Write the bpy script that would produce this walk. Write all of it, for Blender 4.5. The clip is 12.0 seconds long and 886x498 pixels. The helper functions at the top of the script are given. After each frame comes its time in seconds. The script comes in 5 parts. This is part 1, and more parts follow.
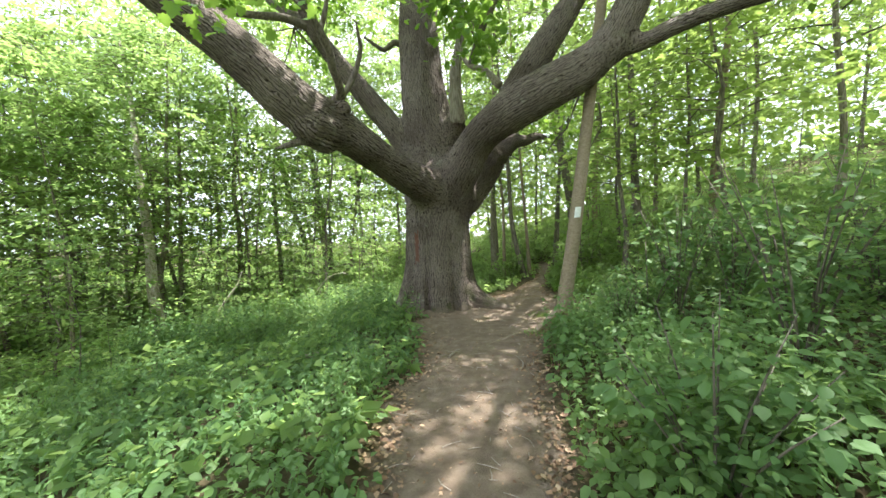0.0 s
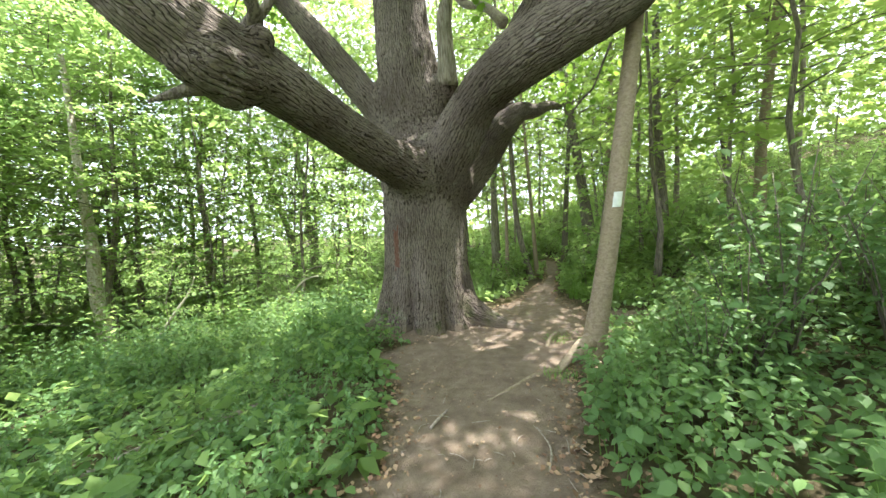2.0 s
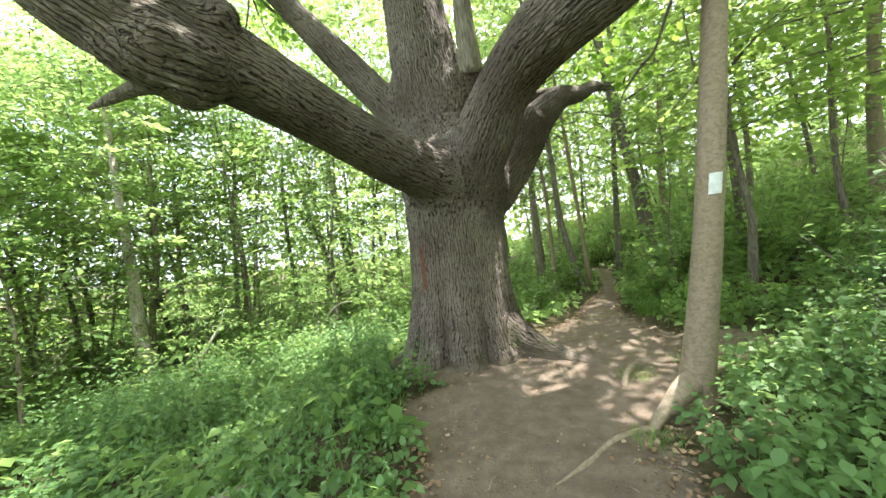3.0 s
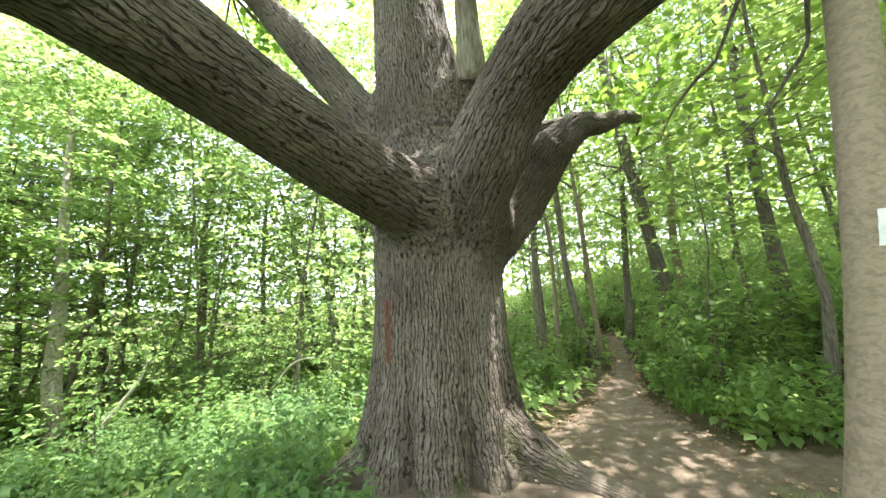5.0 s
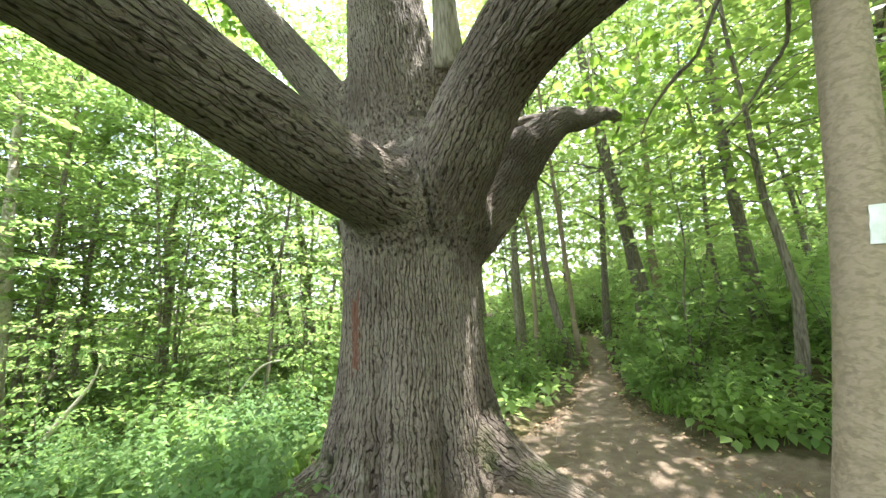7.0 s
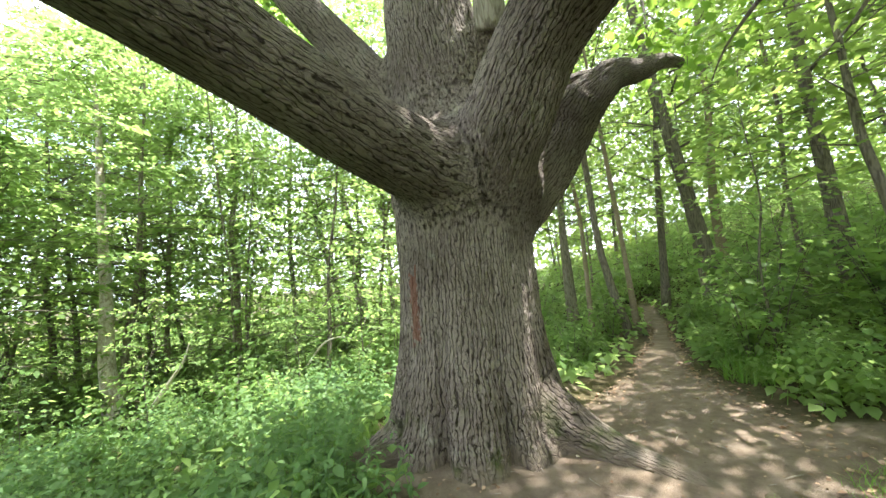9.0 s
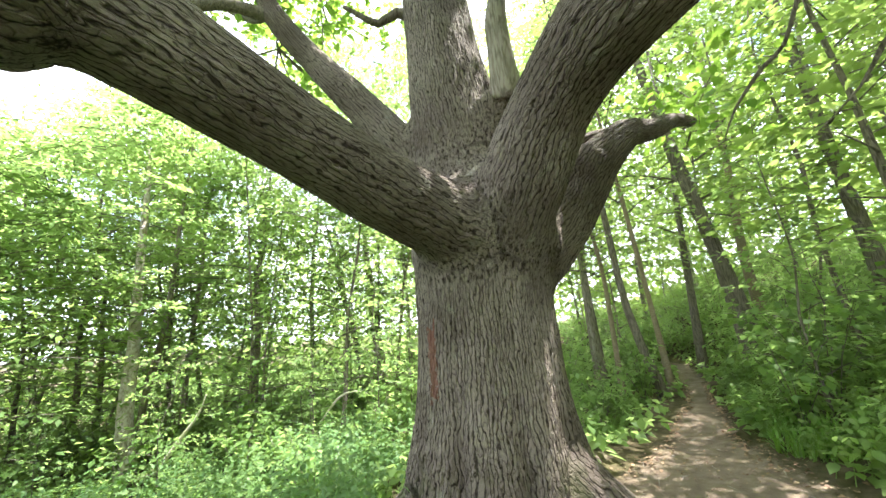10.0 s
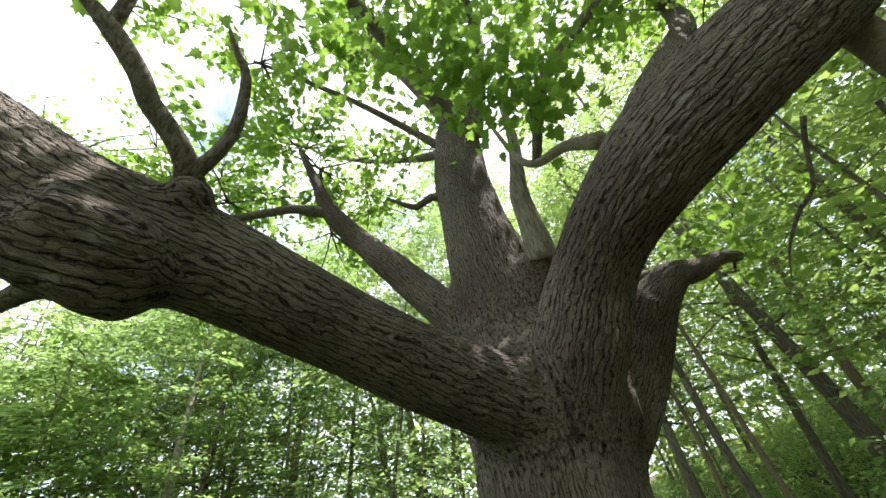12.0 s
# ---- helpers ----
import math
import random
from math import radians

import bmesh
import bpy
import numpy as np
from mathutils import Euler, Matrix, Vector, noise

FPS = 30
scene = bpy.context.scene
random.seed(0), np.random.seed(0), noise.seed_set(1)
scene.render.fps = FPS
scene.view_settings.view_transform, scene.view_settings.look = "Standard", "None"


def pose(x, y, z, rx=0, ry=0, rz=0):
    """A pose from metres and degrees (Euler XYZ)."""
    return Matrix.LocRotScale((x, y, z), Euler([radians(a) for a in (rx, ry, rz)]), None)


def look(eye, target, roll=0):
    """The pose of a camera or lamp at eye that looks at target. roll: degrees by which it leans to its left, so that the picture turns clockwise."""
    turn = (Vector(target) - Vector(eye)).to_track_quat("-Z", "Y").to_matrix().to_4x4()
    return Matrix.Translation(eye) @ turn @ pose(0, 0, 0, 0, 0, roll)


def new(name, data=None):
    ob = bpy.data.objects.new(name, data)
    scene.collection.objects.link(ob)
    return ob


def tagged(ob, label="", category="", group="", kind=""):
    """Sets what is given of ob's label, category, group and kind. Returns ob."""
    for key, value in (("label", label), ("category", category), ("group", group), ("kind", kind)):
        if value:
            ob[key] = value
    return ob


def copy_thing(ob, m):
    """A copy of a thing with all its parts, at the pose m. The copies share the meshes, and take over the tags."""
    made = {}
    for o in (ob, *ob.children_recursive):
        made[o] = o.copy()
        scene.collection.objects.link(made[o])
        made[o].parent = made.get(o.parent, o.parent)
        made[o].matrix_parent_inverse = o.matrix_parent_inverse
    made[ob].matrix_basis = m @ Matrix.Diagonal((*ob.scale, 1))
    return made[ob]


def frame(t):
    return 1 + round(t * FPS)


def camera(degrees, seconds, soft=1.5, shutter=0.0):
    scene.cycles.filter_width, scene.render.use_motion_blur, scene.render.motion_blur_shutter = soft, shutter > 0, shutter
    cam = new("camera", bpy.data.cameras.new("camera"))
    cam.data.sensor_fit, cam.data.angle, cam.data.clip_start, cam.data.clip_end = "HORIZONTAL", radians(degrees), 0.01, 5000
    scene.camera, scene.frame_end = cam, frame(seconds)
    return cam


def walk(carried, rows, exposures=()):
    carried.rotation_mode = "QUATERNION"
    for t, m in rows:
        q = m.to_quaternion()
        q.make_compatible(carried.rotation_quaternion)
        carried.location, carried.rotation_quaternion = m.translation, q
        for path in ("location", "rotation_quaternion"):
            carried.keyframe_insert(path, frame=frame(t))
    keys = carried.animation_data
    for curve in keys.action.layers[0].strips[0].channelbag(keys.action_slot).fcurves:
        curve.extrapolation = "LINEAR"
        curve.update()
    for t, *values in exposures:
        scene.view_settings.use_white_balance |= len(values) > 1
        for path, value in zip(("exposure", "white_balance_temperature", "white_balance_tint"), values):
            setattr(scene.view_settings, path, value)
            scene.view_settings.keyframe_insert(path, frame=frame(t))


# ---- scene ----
cam = camera(104.2, 12.0)
METRES, EYE, TILT, LEAN, TURN = 4.6, 1.5, -3.0, 1.5, 0.0
PATH = [
    (0, (-0.005, 0.021, 1.416), (-0.001, 2.02, 1.356), -2.1),
    (0.5, (-0.013, 0.379, 1.432), (-0.104, 2.375, 1.349), -2.3),
    (1, (0.071, 0.728, 1.461), (0.043, 2.727, 1.386), -4.7),
    (1.5, (0.177, 1.124, 1.47), (0.073, 3.118, 1.369), -4.4),
    (2, (0.179, 1.532, 1.481), (0.182, 3.53, 1.382), -2.7),
    (2.5, (0.222, 1.933, 1.442), (0.08, 3.928, 1.393), -5.1),
    (3, (0.241, 2.344, 1.482), (0.022, 4.332, 1.483), -6.7),
    (3.2, (0.234, 2.492, 1.448), (0.091, 4.486, 1.501), -4.1),
    (4.8, (0.287, 3.479, 1.497), (0.07, 5.454, 1.722), -2.3),
    (5, (0.278, 3.538, 1.519), (0.106, 5.509, 1.808), -2.7),
    (5.5, (0.268, 3.668, 1.525), (0.154, 5.649, 1.769), -3.6),
    (6, (0.291, 3.691, 1.523), (0.149, 5.661, 1.834), -3.8),
    (6.5, (0.342, 3.718, 1.523), (0.411, 5.7, 1.779), -1.5),
    (7, (0.339, 3.72, 1.522), (0.27, 5.699, 1.804), -2.6),
    (7.2, (0.311, 3.733, 1.499), (0.156, 5.692, 1.87), -2.8),
    (8.8, (0.232, 3.703, 1.478), (-0.132, 5.653, 1.736), -4.7),
    (9, (0.236, 3.72, 1.481), (-0.079, 5.688, 1.652), -5.0),
    (9.5, (0.261, 3.733, 1.452), (0.007, 5.715, 1.383), -3.9),
    (10, (0.249, 3.691, 1.507), (-0.145, 5.596, 1.97), -4.3),
    (10.5, (0.244, 3.648, 1.652), (-0.214, 5.4, 2.499), -3.9),
    (11, (0.191, 3.63, 1.733), (-0.57, 5.163, 2.767), -6.7),
    (11.5, (0.111, 3.598, 1.786), (-0.639, 4.967, 3.036), -5.8),
    (12, (0.203, 3.617, 1.774), (-0.226, 5.163, 2.968), -8.4),
]
walk(cam, [(t, look(eye, target, roll)) for t, eye, target, roll in PATH], exposures=[(0.0, 1.8), (2.0, 2.2), (3.0, 2.3), (5.0, 2.45), (7.0, 2.5), (9.5, 2.35), (10.0, 2.5), (10.5, 1.95), (11.0, 1.35), (12.0, 1.2)])

# ---- world, sun, exposure ----
SUN_ELEV, SUN_AZ = 71.0, 62.0  # azimuth clockwise from +y
world = bpy.data.worlds.new("sky_world")
scene.world = world
world.use_nodes = True
wn, wl = world.node_tree.nodes, world.node_tree.links
wn.clear()
w_out = wn.new("ShaderNodeOutputWorld")
w_bg = wn.new("ShaderNodeBackground")
w_bg.inputs["Strength"].default_value = 0.15
w_sky = wn.new("ShaderNodeTexSky")
w_sky.sky_type = 'NISHITA'
w_sky.sun_disc = False
w_sky.sun_elevation = radians(SUN_ELEV)
w_sky.sun_rotation = radians(SUN_AZ)
w_tc = wn.new("ShaderNodeTexCoord")
w_cl = wn.new("ShaderNodeTexNoise")
w_cl.inputs["Scale"].default_value = 2.6
w_cl.inputs["Detail"].default_value = 7.0
w_cl.inputs["Roughness"].default_value = 0.58
w_rp = wn.new("ShaderNodeValToRGB")
w_rp.color_ramp.elements[0].position = 0.30
w_rp.color_ramp.elements[1].position = 0.50
w_mx = wn.new("ShaderNodeMix")
w_mx.data_type = 'RGBA'
w_mx.inputs[7].default_value = (6.2, 6.65, 7.8, 1)
wl.new(w_tc.outputs["Generated"], w_cl.inputs["Vector"])
wl.new(w_cl.outputs["Fac"], w_rp.inputs["Fac"])
wl.new(w_rp.outputs["Color"], w_mx.inputs[0])
wl.new(w_sky.outputs["Color"], w_mx.inputs[6])
wl.new(w_mx.outputs[2], w_bg.inputs["Color"])
wl.new(w_bg.outputs["Background"], w_out.inputs["Surface"])

sun_dir = Vector((math.sin(radians(SUN_AZ)) * math.cos(radians(SUN_ELEV)), math.cos(radians(SUN_AZ)) * math.cos(radians(SUN_ELEV)), math.sin(radians(SUN_ELEV))))
sun_data = bpy.data.lights.new("sun", 'SUN')
sun_data.energy, sun_data.angle, sun_data.color = 5.0, radians(0.6), (1.0, 0.965, 0.91)
sun = new("sun", sun_data)
sun.matrix_world = look((0, 0, 40), Vector((0, 0, 40)) - sun_dir)

# ---- small helpers ----


def mesh_np(name, verts, polys, smooth=True):
    """A mesh from a vertex array and a list of face-index arrays, each with one polygon size."""
    verts = np.asarray(verts, np.float32)
    polys = [np.asarray(p, np.int32) for p in (polys if isinstance(polys, list) else [polys]) if len(p)]
    me = bpy.data.meshes.new(name)
    me.vertices.add(len(verts))
    me.vertices.foreach_set("co", verts.ravel())
    loops = np.concatenate([p.ravel() for p in polys])
    sizes = np.concatenate([np.full(len(p), p.shape[1], np.int32) for p in polys])
    me.loops.add(len(loops))
    me.loops.foreach_set("vertex_index", loops)
    me.polygons.add(len(sizes))
    me.polygons.foreach_set("loop_start", np.r_[0, np.cumsum(sizes)[:-1]].astype(np.int32))
    me.polygons.foreach_set("loop_total", sizes)
    me.polygons.foreach_set("use_smooth", np.full(len(sizes), smooth))
    me.update(calc_edges=True)
    me.validate()
    return me


def part(name, me, material, parent=None, label=""):
    ob = new(name, me)
    if material is not None:
        me.materials.clear()
        me.materials.append(material)
    if parent is not None:
        ob.parent = parent
    return tagged(ob, label)


def spline(nodes, step):
    """Catmull-Rom through nodes (x, y, z, r), resampled about every step metres."""
    p = np.asarray(nodes, float)
    if len(p) == 2:
        p = np.vstack([p[0], (p[0] + p[1]) / 2, p[1]])
    q = np.vstack([2 * p[0] - p[1], p, 2 * p[-1] - p[-2]])
    out = []
    for i in range(1, len(q) - 2):
        n = max(2, int(np.linalg.norm(q[i + 1, :3] - q[i, :3]) / step))
        t = np.linspace(0, 1, n, endpoint=False)[:, None]
        a, b, c, d = q[i - 1], q[i], q[i + 1], q[i + 2]
        out.append(0.5 * (2 * b + (c - a) * t + (2 * a - 5 * b + 4 * c - d) * t ** 2 + (3 * b - a - 3 * c + d) * t ** 3))
    out.append(p[-1:])
    s = np.concatenate(out)
    s[:, 3] = np.maximum(s[:, 3], 0.002)
    return s


def frames_along(c):
    """Tangents and two parallel-transported normals along points c."""
    t = np.gradient(c, axis=0)
    t /= np.linalg.norm(t, axis=1)[:, None] + 1e-9
    e1 = np.zeros_like(c)
    ref = np.array([1.0, 0, 0]) if abs(t[0, 0]) < 0.8 else np.array([0, 1.0, 0])
    e = ref - t[0] * (ref @ t[0])
    for i in range(len(c)):
        e = e - t[i] * (e @ t[i])
        e = e / (np.linalg.norm(e) + 1e-9)
        e1[i] = e
    return t, e1, np.cross(t, e1)


def tube(nodes, segs=10, step=0.12, rough=0.0, seed=0):
    """Verts and polygons of a tapered, closed tube."""
    s = spline(nodes, step)
    t, e1, e2 = frames_along(s[:, :3])
    a = np.linspace(0, 2 * math.pi, segs, endpoint=False)
    r = s[:, 3][:, None] * np.ones(segs)
    if rough:
        g = np.random.default_rng(seed)
        ph = g.uniform(0, 6.28, 6)
        k = np.arange(len(s))[:, None] * step
        r = r * (1 + rough * (np.sin(2 * a + ph[0] + 1.3 * k) + 0.6 * np.sin(3 * a + ph[1] - 2.1 * k) + 0.5 * np.sin(ph[2] + 3.7 * k)))
    v = s[:, None, :3] + r[..., None] * (np.cos(a)[None, :, None] * e1[:, None] + np.sin(a)[None, :, None] * e2[:, None])
    n = len(s)
    i, j = np.meshgrid(np.arange(n - 1), np.arange(segs), indexing="ij")
    q = np.stack([i * segs + j, i * segs + (j + 1) % segs, (i + 1) * segs + (j + 1) % segs, (i + 1) * segs + j], -1).reshape(-1, 4)
    v = np.vstack([v.reshape(-1, 3), s[0, :3], s[-1, :3]])
    b = n * segs
    j = np.arange(segs)
    caps = np.vstack([np.stack([(j + 1) % segs, j, np.full(segs, b)], -1), np.stack([(n - 1) * segs + j, (n - 1) * segs + (j + 1) % segs, np.full(segs, b + 1)], -1)])
    return v, [q, caps]


def join(pieces):
    """Joins (verts, polygon list) pieces into one."""
    vs, by = [], {}
    base = 0
    for v, ps in pieces:
        vs.append(v)
        for p in (ps if isinstance(ps, list) else [ps]):
            if len(p):
                by.setdefault(p.shape[1], []).append(p + base)
        base += len(v)
    return np.vstack(vs), [np.vstack(p) for p in by.values()]


# Leaf shapes: y runs from stalk to tip, length 1.
LEAF_FAR = (np.array([(0, 0, 0), (0.34, 0.42, 0.07), (0, 1, -0.1), (-0.34, 0.42, 0.07)]), np.array([(0, 1, 2), (0, 2, 3)]))
LEAF_OVATE = (np.array([(0, 0, 0), (0, .48, -.02), (0, 1, -.14), (.27, .2, .05), (.32, .56, .04), (-.27, .2, .05), (-.32, .56, .04)]),
              np.array([(0, 3, 1), (3, 4, 1), (4, 2, 1), (0, 1, 5), (5, 1, 6), (6, 1, 2)]))
_lobes = [(0, 0), (.16, .1), (.42, .02), (.36, .2), (.56, .36), (.34, .42), (.48, .68), (.24, .66), (.18, .82), (0, 1.0)]
_ring = _lobes + [(-x, y) for x, y in _lobes[-2:0:-1]]
LEAF_LOBED = (np.array([(0, .42, .03)] + [(x, y, -.12 * abs(x) - .08 * y * y) for x, y in _ring]), np.array([(0, 1 + k, 1 + (k + 1) % len(_ring)) for k in range(len(_ring))]))
LEAF_GRASS = (np.array([(-.02, 0, 0), (.02, 0, 0), (.018, .5, .0), (-.018, .5, .0), (0, 1, -.22)]), np.array([(0, 1, 2), (0, 2, 3), (3, 2, 4)]))


LEAF_LANCE = (np.array([(0, 0, 0), (0, .5, .0), (0, 1, -.26), (.17, .22, .05), (.16, .58, .0), (-.17, .22, .05), (-.16, .58, .0)]), LEAF_OVATE[1])


def leaves(shape, pos, heading, tilt, size, roll=None, curl=None):
    """Leaves at pos: heading (radians about z), tilt of the blade above the level, length; one island each."""
    tv, tf = shape
    n = len(pos)
    roll = np.zeros(n) if roll is None else roll
    ch, sh, ct, st, cr, sr = np.cos(heading), np.sin(heading), np.cos(tilt), np.sin(tilt), np.cos(roll), np.sin(roll)
    z = np.zeros(n)
    y_ax = np.stack([ch * ct, sh * ct, st], -1)
    x0 = np.stack([sh, -ch, z], -1)
    n0 = np.cross(x0, y_ax)
    x_ax = x0 * cr[:, None] + n0 * sr[:, None]
    n_ax = np.cross(x_ax, y_ax)
    v = pos[:, None] + size[:, None, None] * (tv[None, :, 0:1] * x_ax[:, None] + tv[None, :, 1:2] * y_ax[:, None] + tv[None, :, 2:3] * n_ax[:, None])
    f = tf[None] + (np.arange(n) * len(tv))[:, None, None]
    return v.reshape(-1, 3), [f.reshape(-1, tf.shape[1])]


# ---- materials ----
def material(name):
    m = bpy.data.materials.new(name)
    m.use_nodes = True
    n, l = m.node_tree.nodes, m.node_tree.links
    return m, n, l, n["Principled BSDF"]


def nodes_noise(n, l, vec, scale, detail=4.0, rough=0.55, stretch=None):
    if stretch is not None:
        mp = n.new("ShaderNodeMapping")
        mp.inputs["Scale"].default_value = stretch
        l.new(vec, mp.inputs["Vector"])
        vec = mp.outputs["Vector"]
    t = n.new("ShaderNodeTexNoise")
    t.inputs["Scale"].default_value, t.inputs["Detail"].default_value, t.inputs["Roughness"].default_value = scale, detail, rough
    l.new(vec, t.inputs["Vector"])
    return t


def ramp(n, l, fac, stops):
    r = n.new("ShaderNodeValToRGB")
    e = r.color_ramp.elements
    e[0].position, e[0].color = stops[0][0], (*stops[0][1], 1)
    e[1].position, e[1].color = stops[-1][0], (*stops[-1][1], 1)
    for p, c in stops[1:-1]:
        k = e.new(p)
        k.color = (*c, 1)
    l.new(fac, r.inputs["Fac"])
    return r.outputs["Color"]


def mix(n, l, fac, a, b, mode='MIX'):
    x = n.new("ShaderNodeMix")
    x.data_type, x.blend_type = 'RGBA', mode
    for sock, val in ((x.inputs[0], fac), (x.inputs[6], a), (x.inputs[7], b)):
        if isinstance(val, (int, float)):
            sock.default_value = val
        elif isinstance(val, tuple):
            sock.default_value = (*val, 1)
        else:
            l.new(val, sock)
    return x.outputs[2]


def math_node(n, l, op, a, b=0.0):
    x = n.new("ShaderNodeMath")
    x.operation = op
    for sock, val in ((x.inputs[0], a), (x.inputs[1], b)):
        if isinstance(val, (int, float)):
            sock.default_value = val
        else:
            l.new(val, sock)
    return x.outputs[0]


def leaf_material(name, dark, mid, light, through_col, gloss=0.45, trans=0.45, tip=None):
    m, n, l, b = material(name)
    g = n.new("ShaderNodeNewGeometry")
    o = n.new("ShaderNodeObjectInfo")
    tc = n.new("ShaderNodeTexCoord")
    v = math_node(n, l, 'ADD', math_node(n, l, 'MULTIPLY', g.outputs["Random Per Island"], 0.72), math_node(n, l, 'MULTIPLY', o.outputs["Random"], 0.28))
    stops = [(0.0, dark), (0.55, mid), (0.97 if tip else 1.0, light)] + ([(1.0, tip)] if tip else [])
    col = ramp(n, l, v, stops)
    patch = nodes_noise(n, l, tc.outputs["Object"], 1.3, 3)
    col = mix(n, l, math_node(n, l, 'MULTIPLY', patch.outputs["Fac"], 0.35), col, light)
    drift = nodes_noise(n, l, tc.outputs["Object"], 0.55, 2)
    dr = n.new("ShaderNodeMapRange")
    dr.inputs[1].default_value, dr.inputs[2].default_value, dr.inputs[4].default_value = 0.42, 0.68, 0.6
    l.new(drift.outputs["Fac"], dr.inputs[0])
    col = mix(n, l, dr.outputs[0], col, (light[0] * 1.12, light[1] * 1.04, light[2] * .85))
    vein = nodes_noise(n, l, tc.outputs["Object"], 60, 2)
    col = mix(n, l, math_node(n, l, 'MULTIPLY', vein.outputs["Fac"], 0.3), col, dark)
    l.new(col, b.inputs["Base Color"])
    b.inputs["Roughness"].default_value = gloss
    b.inputs["Specular IOR Level"].default_value = 0.28
    bump = n.new("ShaderNodeBump")
    bump.inputs["Strength"].default_value, bump.inputs["Distance"].default_value = 0.3, 0.004
    l.new(vein.outputs["Fac"], bump.inputs["Height"])
    l.new(bump.outputs["Normal"], b.inputs["Normal"])
    t = n.new("ShaderNodeBsdfTranslucent")
    l.new(mix(n, l, 0.6, col, through_col), t.inputs["Color"])
    s = n.new("ShaderNodeMixShader")
    s.inputs[0].default_value = trans
    l.new(b.outputs["BSDF"], s.inputs[1])
    l.new(t.outputs["BSDF"], s.inputs[2])
    l.new(s.outputs["Shader"], n["Material Output"].inputs["Surface"])
    return m


m_leaf = leaf_material("leaf_canopy", (.065, .135, .03), (.115, .205, .05), (.2, .295, .08), (.54, .7, .18), 0.5, 0.52)
m_leaf_under = leaf_material("leaf_understory", (.06, .13, .038), (.11, .2, .06), (.19, .29, .1), (.52, .7, .22), 0.5, 0.58)
m_leaf_herb = leaf_material("leaf_herb", (.045, .105, .036), (.085, .17, .06), (.145, .24, .09), (.34, .5, .15), 0.55, 0.38, (.34, .34, .06))
m_leaf_oak = leaf_material("leaf_oak", (.055, .14, .022), (.09, .2, .034), (.15, .28, .05), (.44, .66, .1), 0.42, 0.5)
m_grass = leaf_material("grass_blade", (.06, .15, .03), (.10, .22, .04), (.2, .32, .08), (.3, .5, .08), 0.45, 0.35)


def litter_material():
    m, n, l, b = material("dry_leaf")
    g = n.new("ShaderNodeNewGeometry")
    l.new(ramp(n, l, g.outputs["Random Per Island"], [(0, (.10, .055, .03)), (.5, (.22, .13, .075)), (1, (.38, .27, .18))]), b.inputs["Base Color"])
    b.inputs["Roughness"].default_value = 0.75
    return m


m_litter = litter_material()


def bark_material(name, cols, coarse=9.0, stretch=(1, 1, .16), depth=0.02, furrow=0.7):
    m, n, l, b = material(name)
    tc = n.new("ShaderNodeTexCoord")
    vec, st = tc.outputs["Object"], stretch
    big = nodes_noise(n, l, tc.outputs["Object"], 1.1, 4)
    warp = nodes_noise(n, l, vec, coarse * 0.6, 2, 0.5, st)
    mp = n.new("ShaderNodeMapping")
    mp.inputs["Scale"].default_value = st
    l.new(vec, mp.inputs["Vector"])
    wv = n.new("ShaderNodeVectorMath")
    wv.operation = 'MULTIPLY_ADD'
    l.new(warp.outputs["Color"], wv.inputs[0])
    wv.inputs[1].default_value = (0.05, 0.05, 0.05)
    l.new(mp.outputs["Vector"], wv.inputs[2])
    rn = nodes_noise(n, l, wv.outputs["Vector"], coarse * 3.7, 2.5, 0.5)
    ab = rn.outputs["Fac"]
    ridge = n.new("ShaderNodeMapRange")
    ridge.inputs[1].default_value, ridge.inputs[2].default_value = 0.36, 0.50
    l.new(ab, ridge.inputs[0])
    fine = nodes_noise(n, l, wv.outputs["Vector"], coarse * 9, 5, 0.65)
    deep = nodes_noise(n, l, wv.outputs["Vector"], coarse * 1.7, 1.5, 0.5)
    dm = n.new("ShaderNodeMapRange")
    dm.inputs[1].default_value, dm.inputs[2].default_value = 0.0, 0.07
    l.new(math_node(n, l, 'ABSOLUTE', math_node(n, l, 'SUBTRACT', deep.outputs["Fac"], 0.5)), dm.inputs[0])
    rout = math_node(n, l, 'MULTIPLY', ridge.outputs[0], math_node(n, l, 'ADD', math_node(n, l, 'MULTIPLY', dm.outputs[0], 0.65), 0.35))
    h = math_node(n, l, 'ADD', math_node(n, l, 'MULTIPLY', rout, furrow), math_node(n, l, 'MULTIPLY', fine.outputs["Fac"], 0.55))
    # low h darkens the colour: shade of the furrows is painted in
    col = ramp(n, l, h, [(0.15, cols[0]), (0.55, cols[1]), (1.05, cols[2])])
    col = mix(n, l, math_node(n, l, 'MULTIPLY', big.outputs["Fac"], 0.5), col, cols[1])
    l.new(col, b.inputs["Base Color"])
    b.inputs["Roughness"].default_value = 0.9
    b.inputs["Specular IOR Level"].default_value = 0.2
    bump = n.new("ShaderNodeBump")
    bump.inputs["Strength"].default_value, bump.inputs["Distance"].default_value = 0.9, depth
    l.new(h, bump.inputs["Height"])
    l.new(bump.outputs["Normal"], b.inputs["Normal"])
    return m


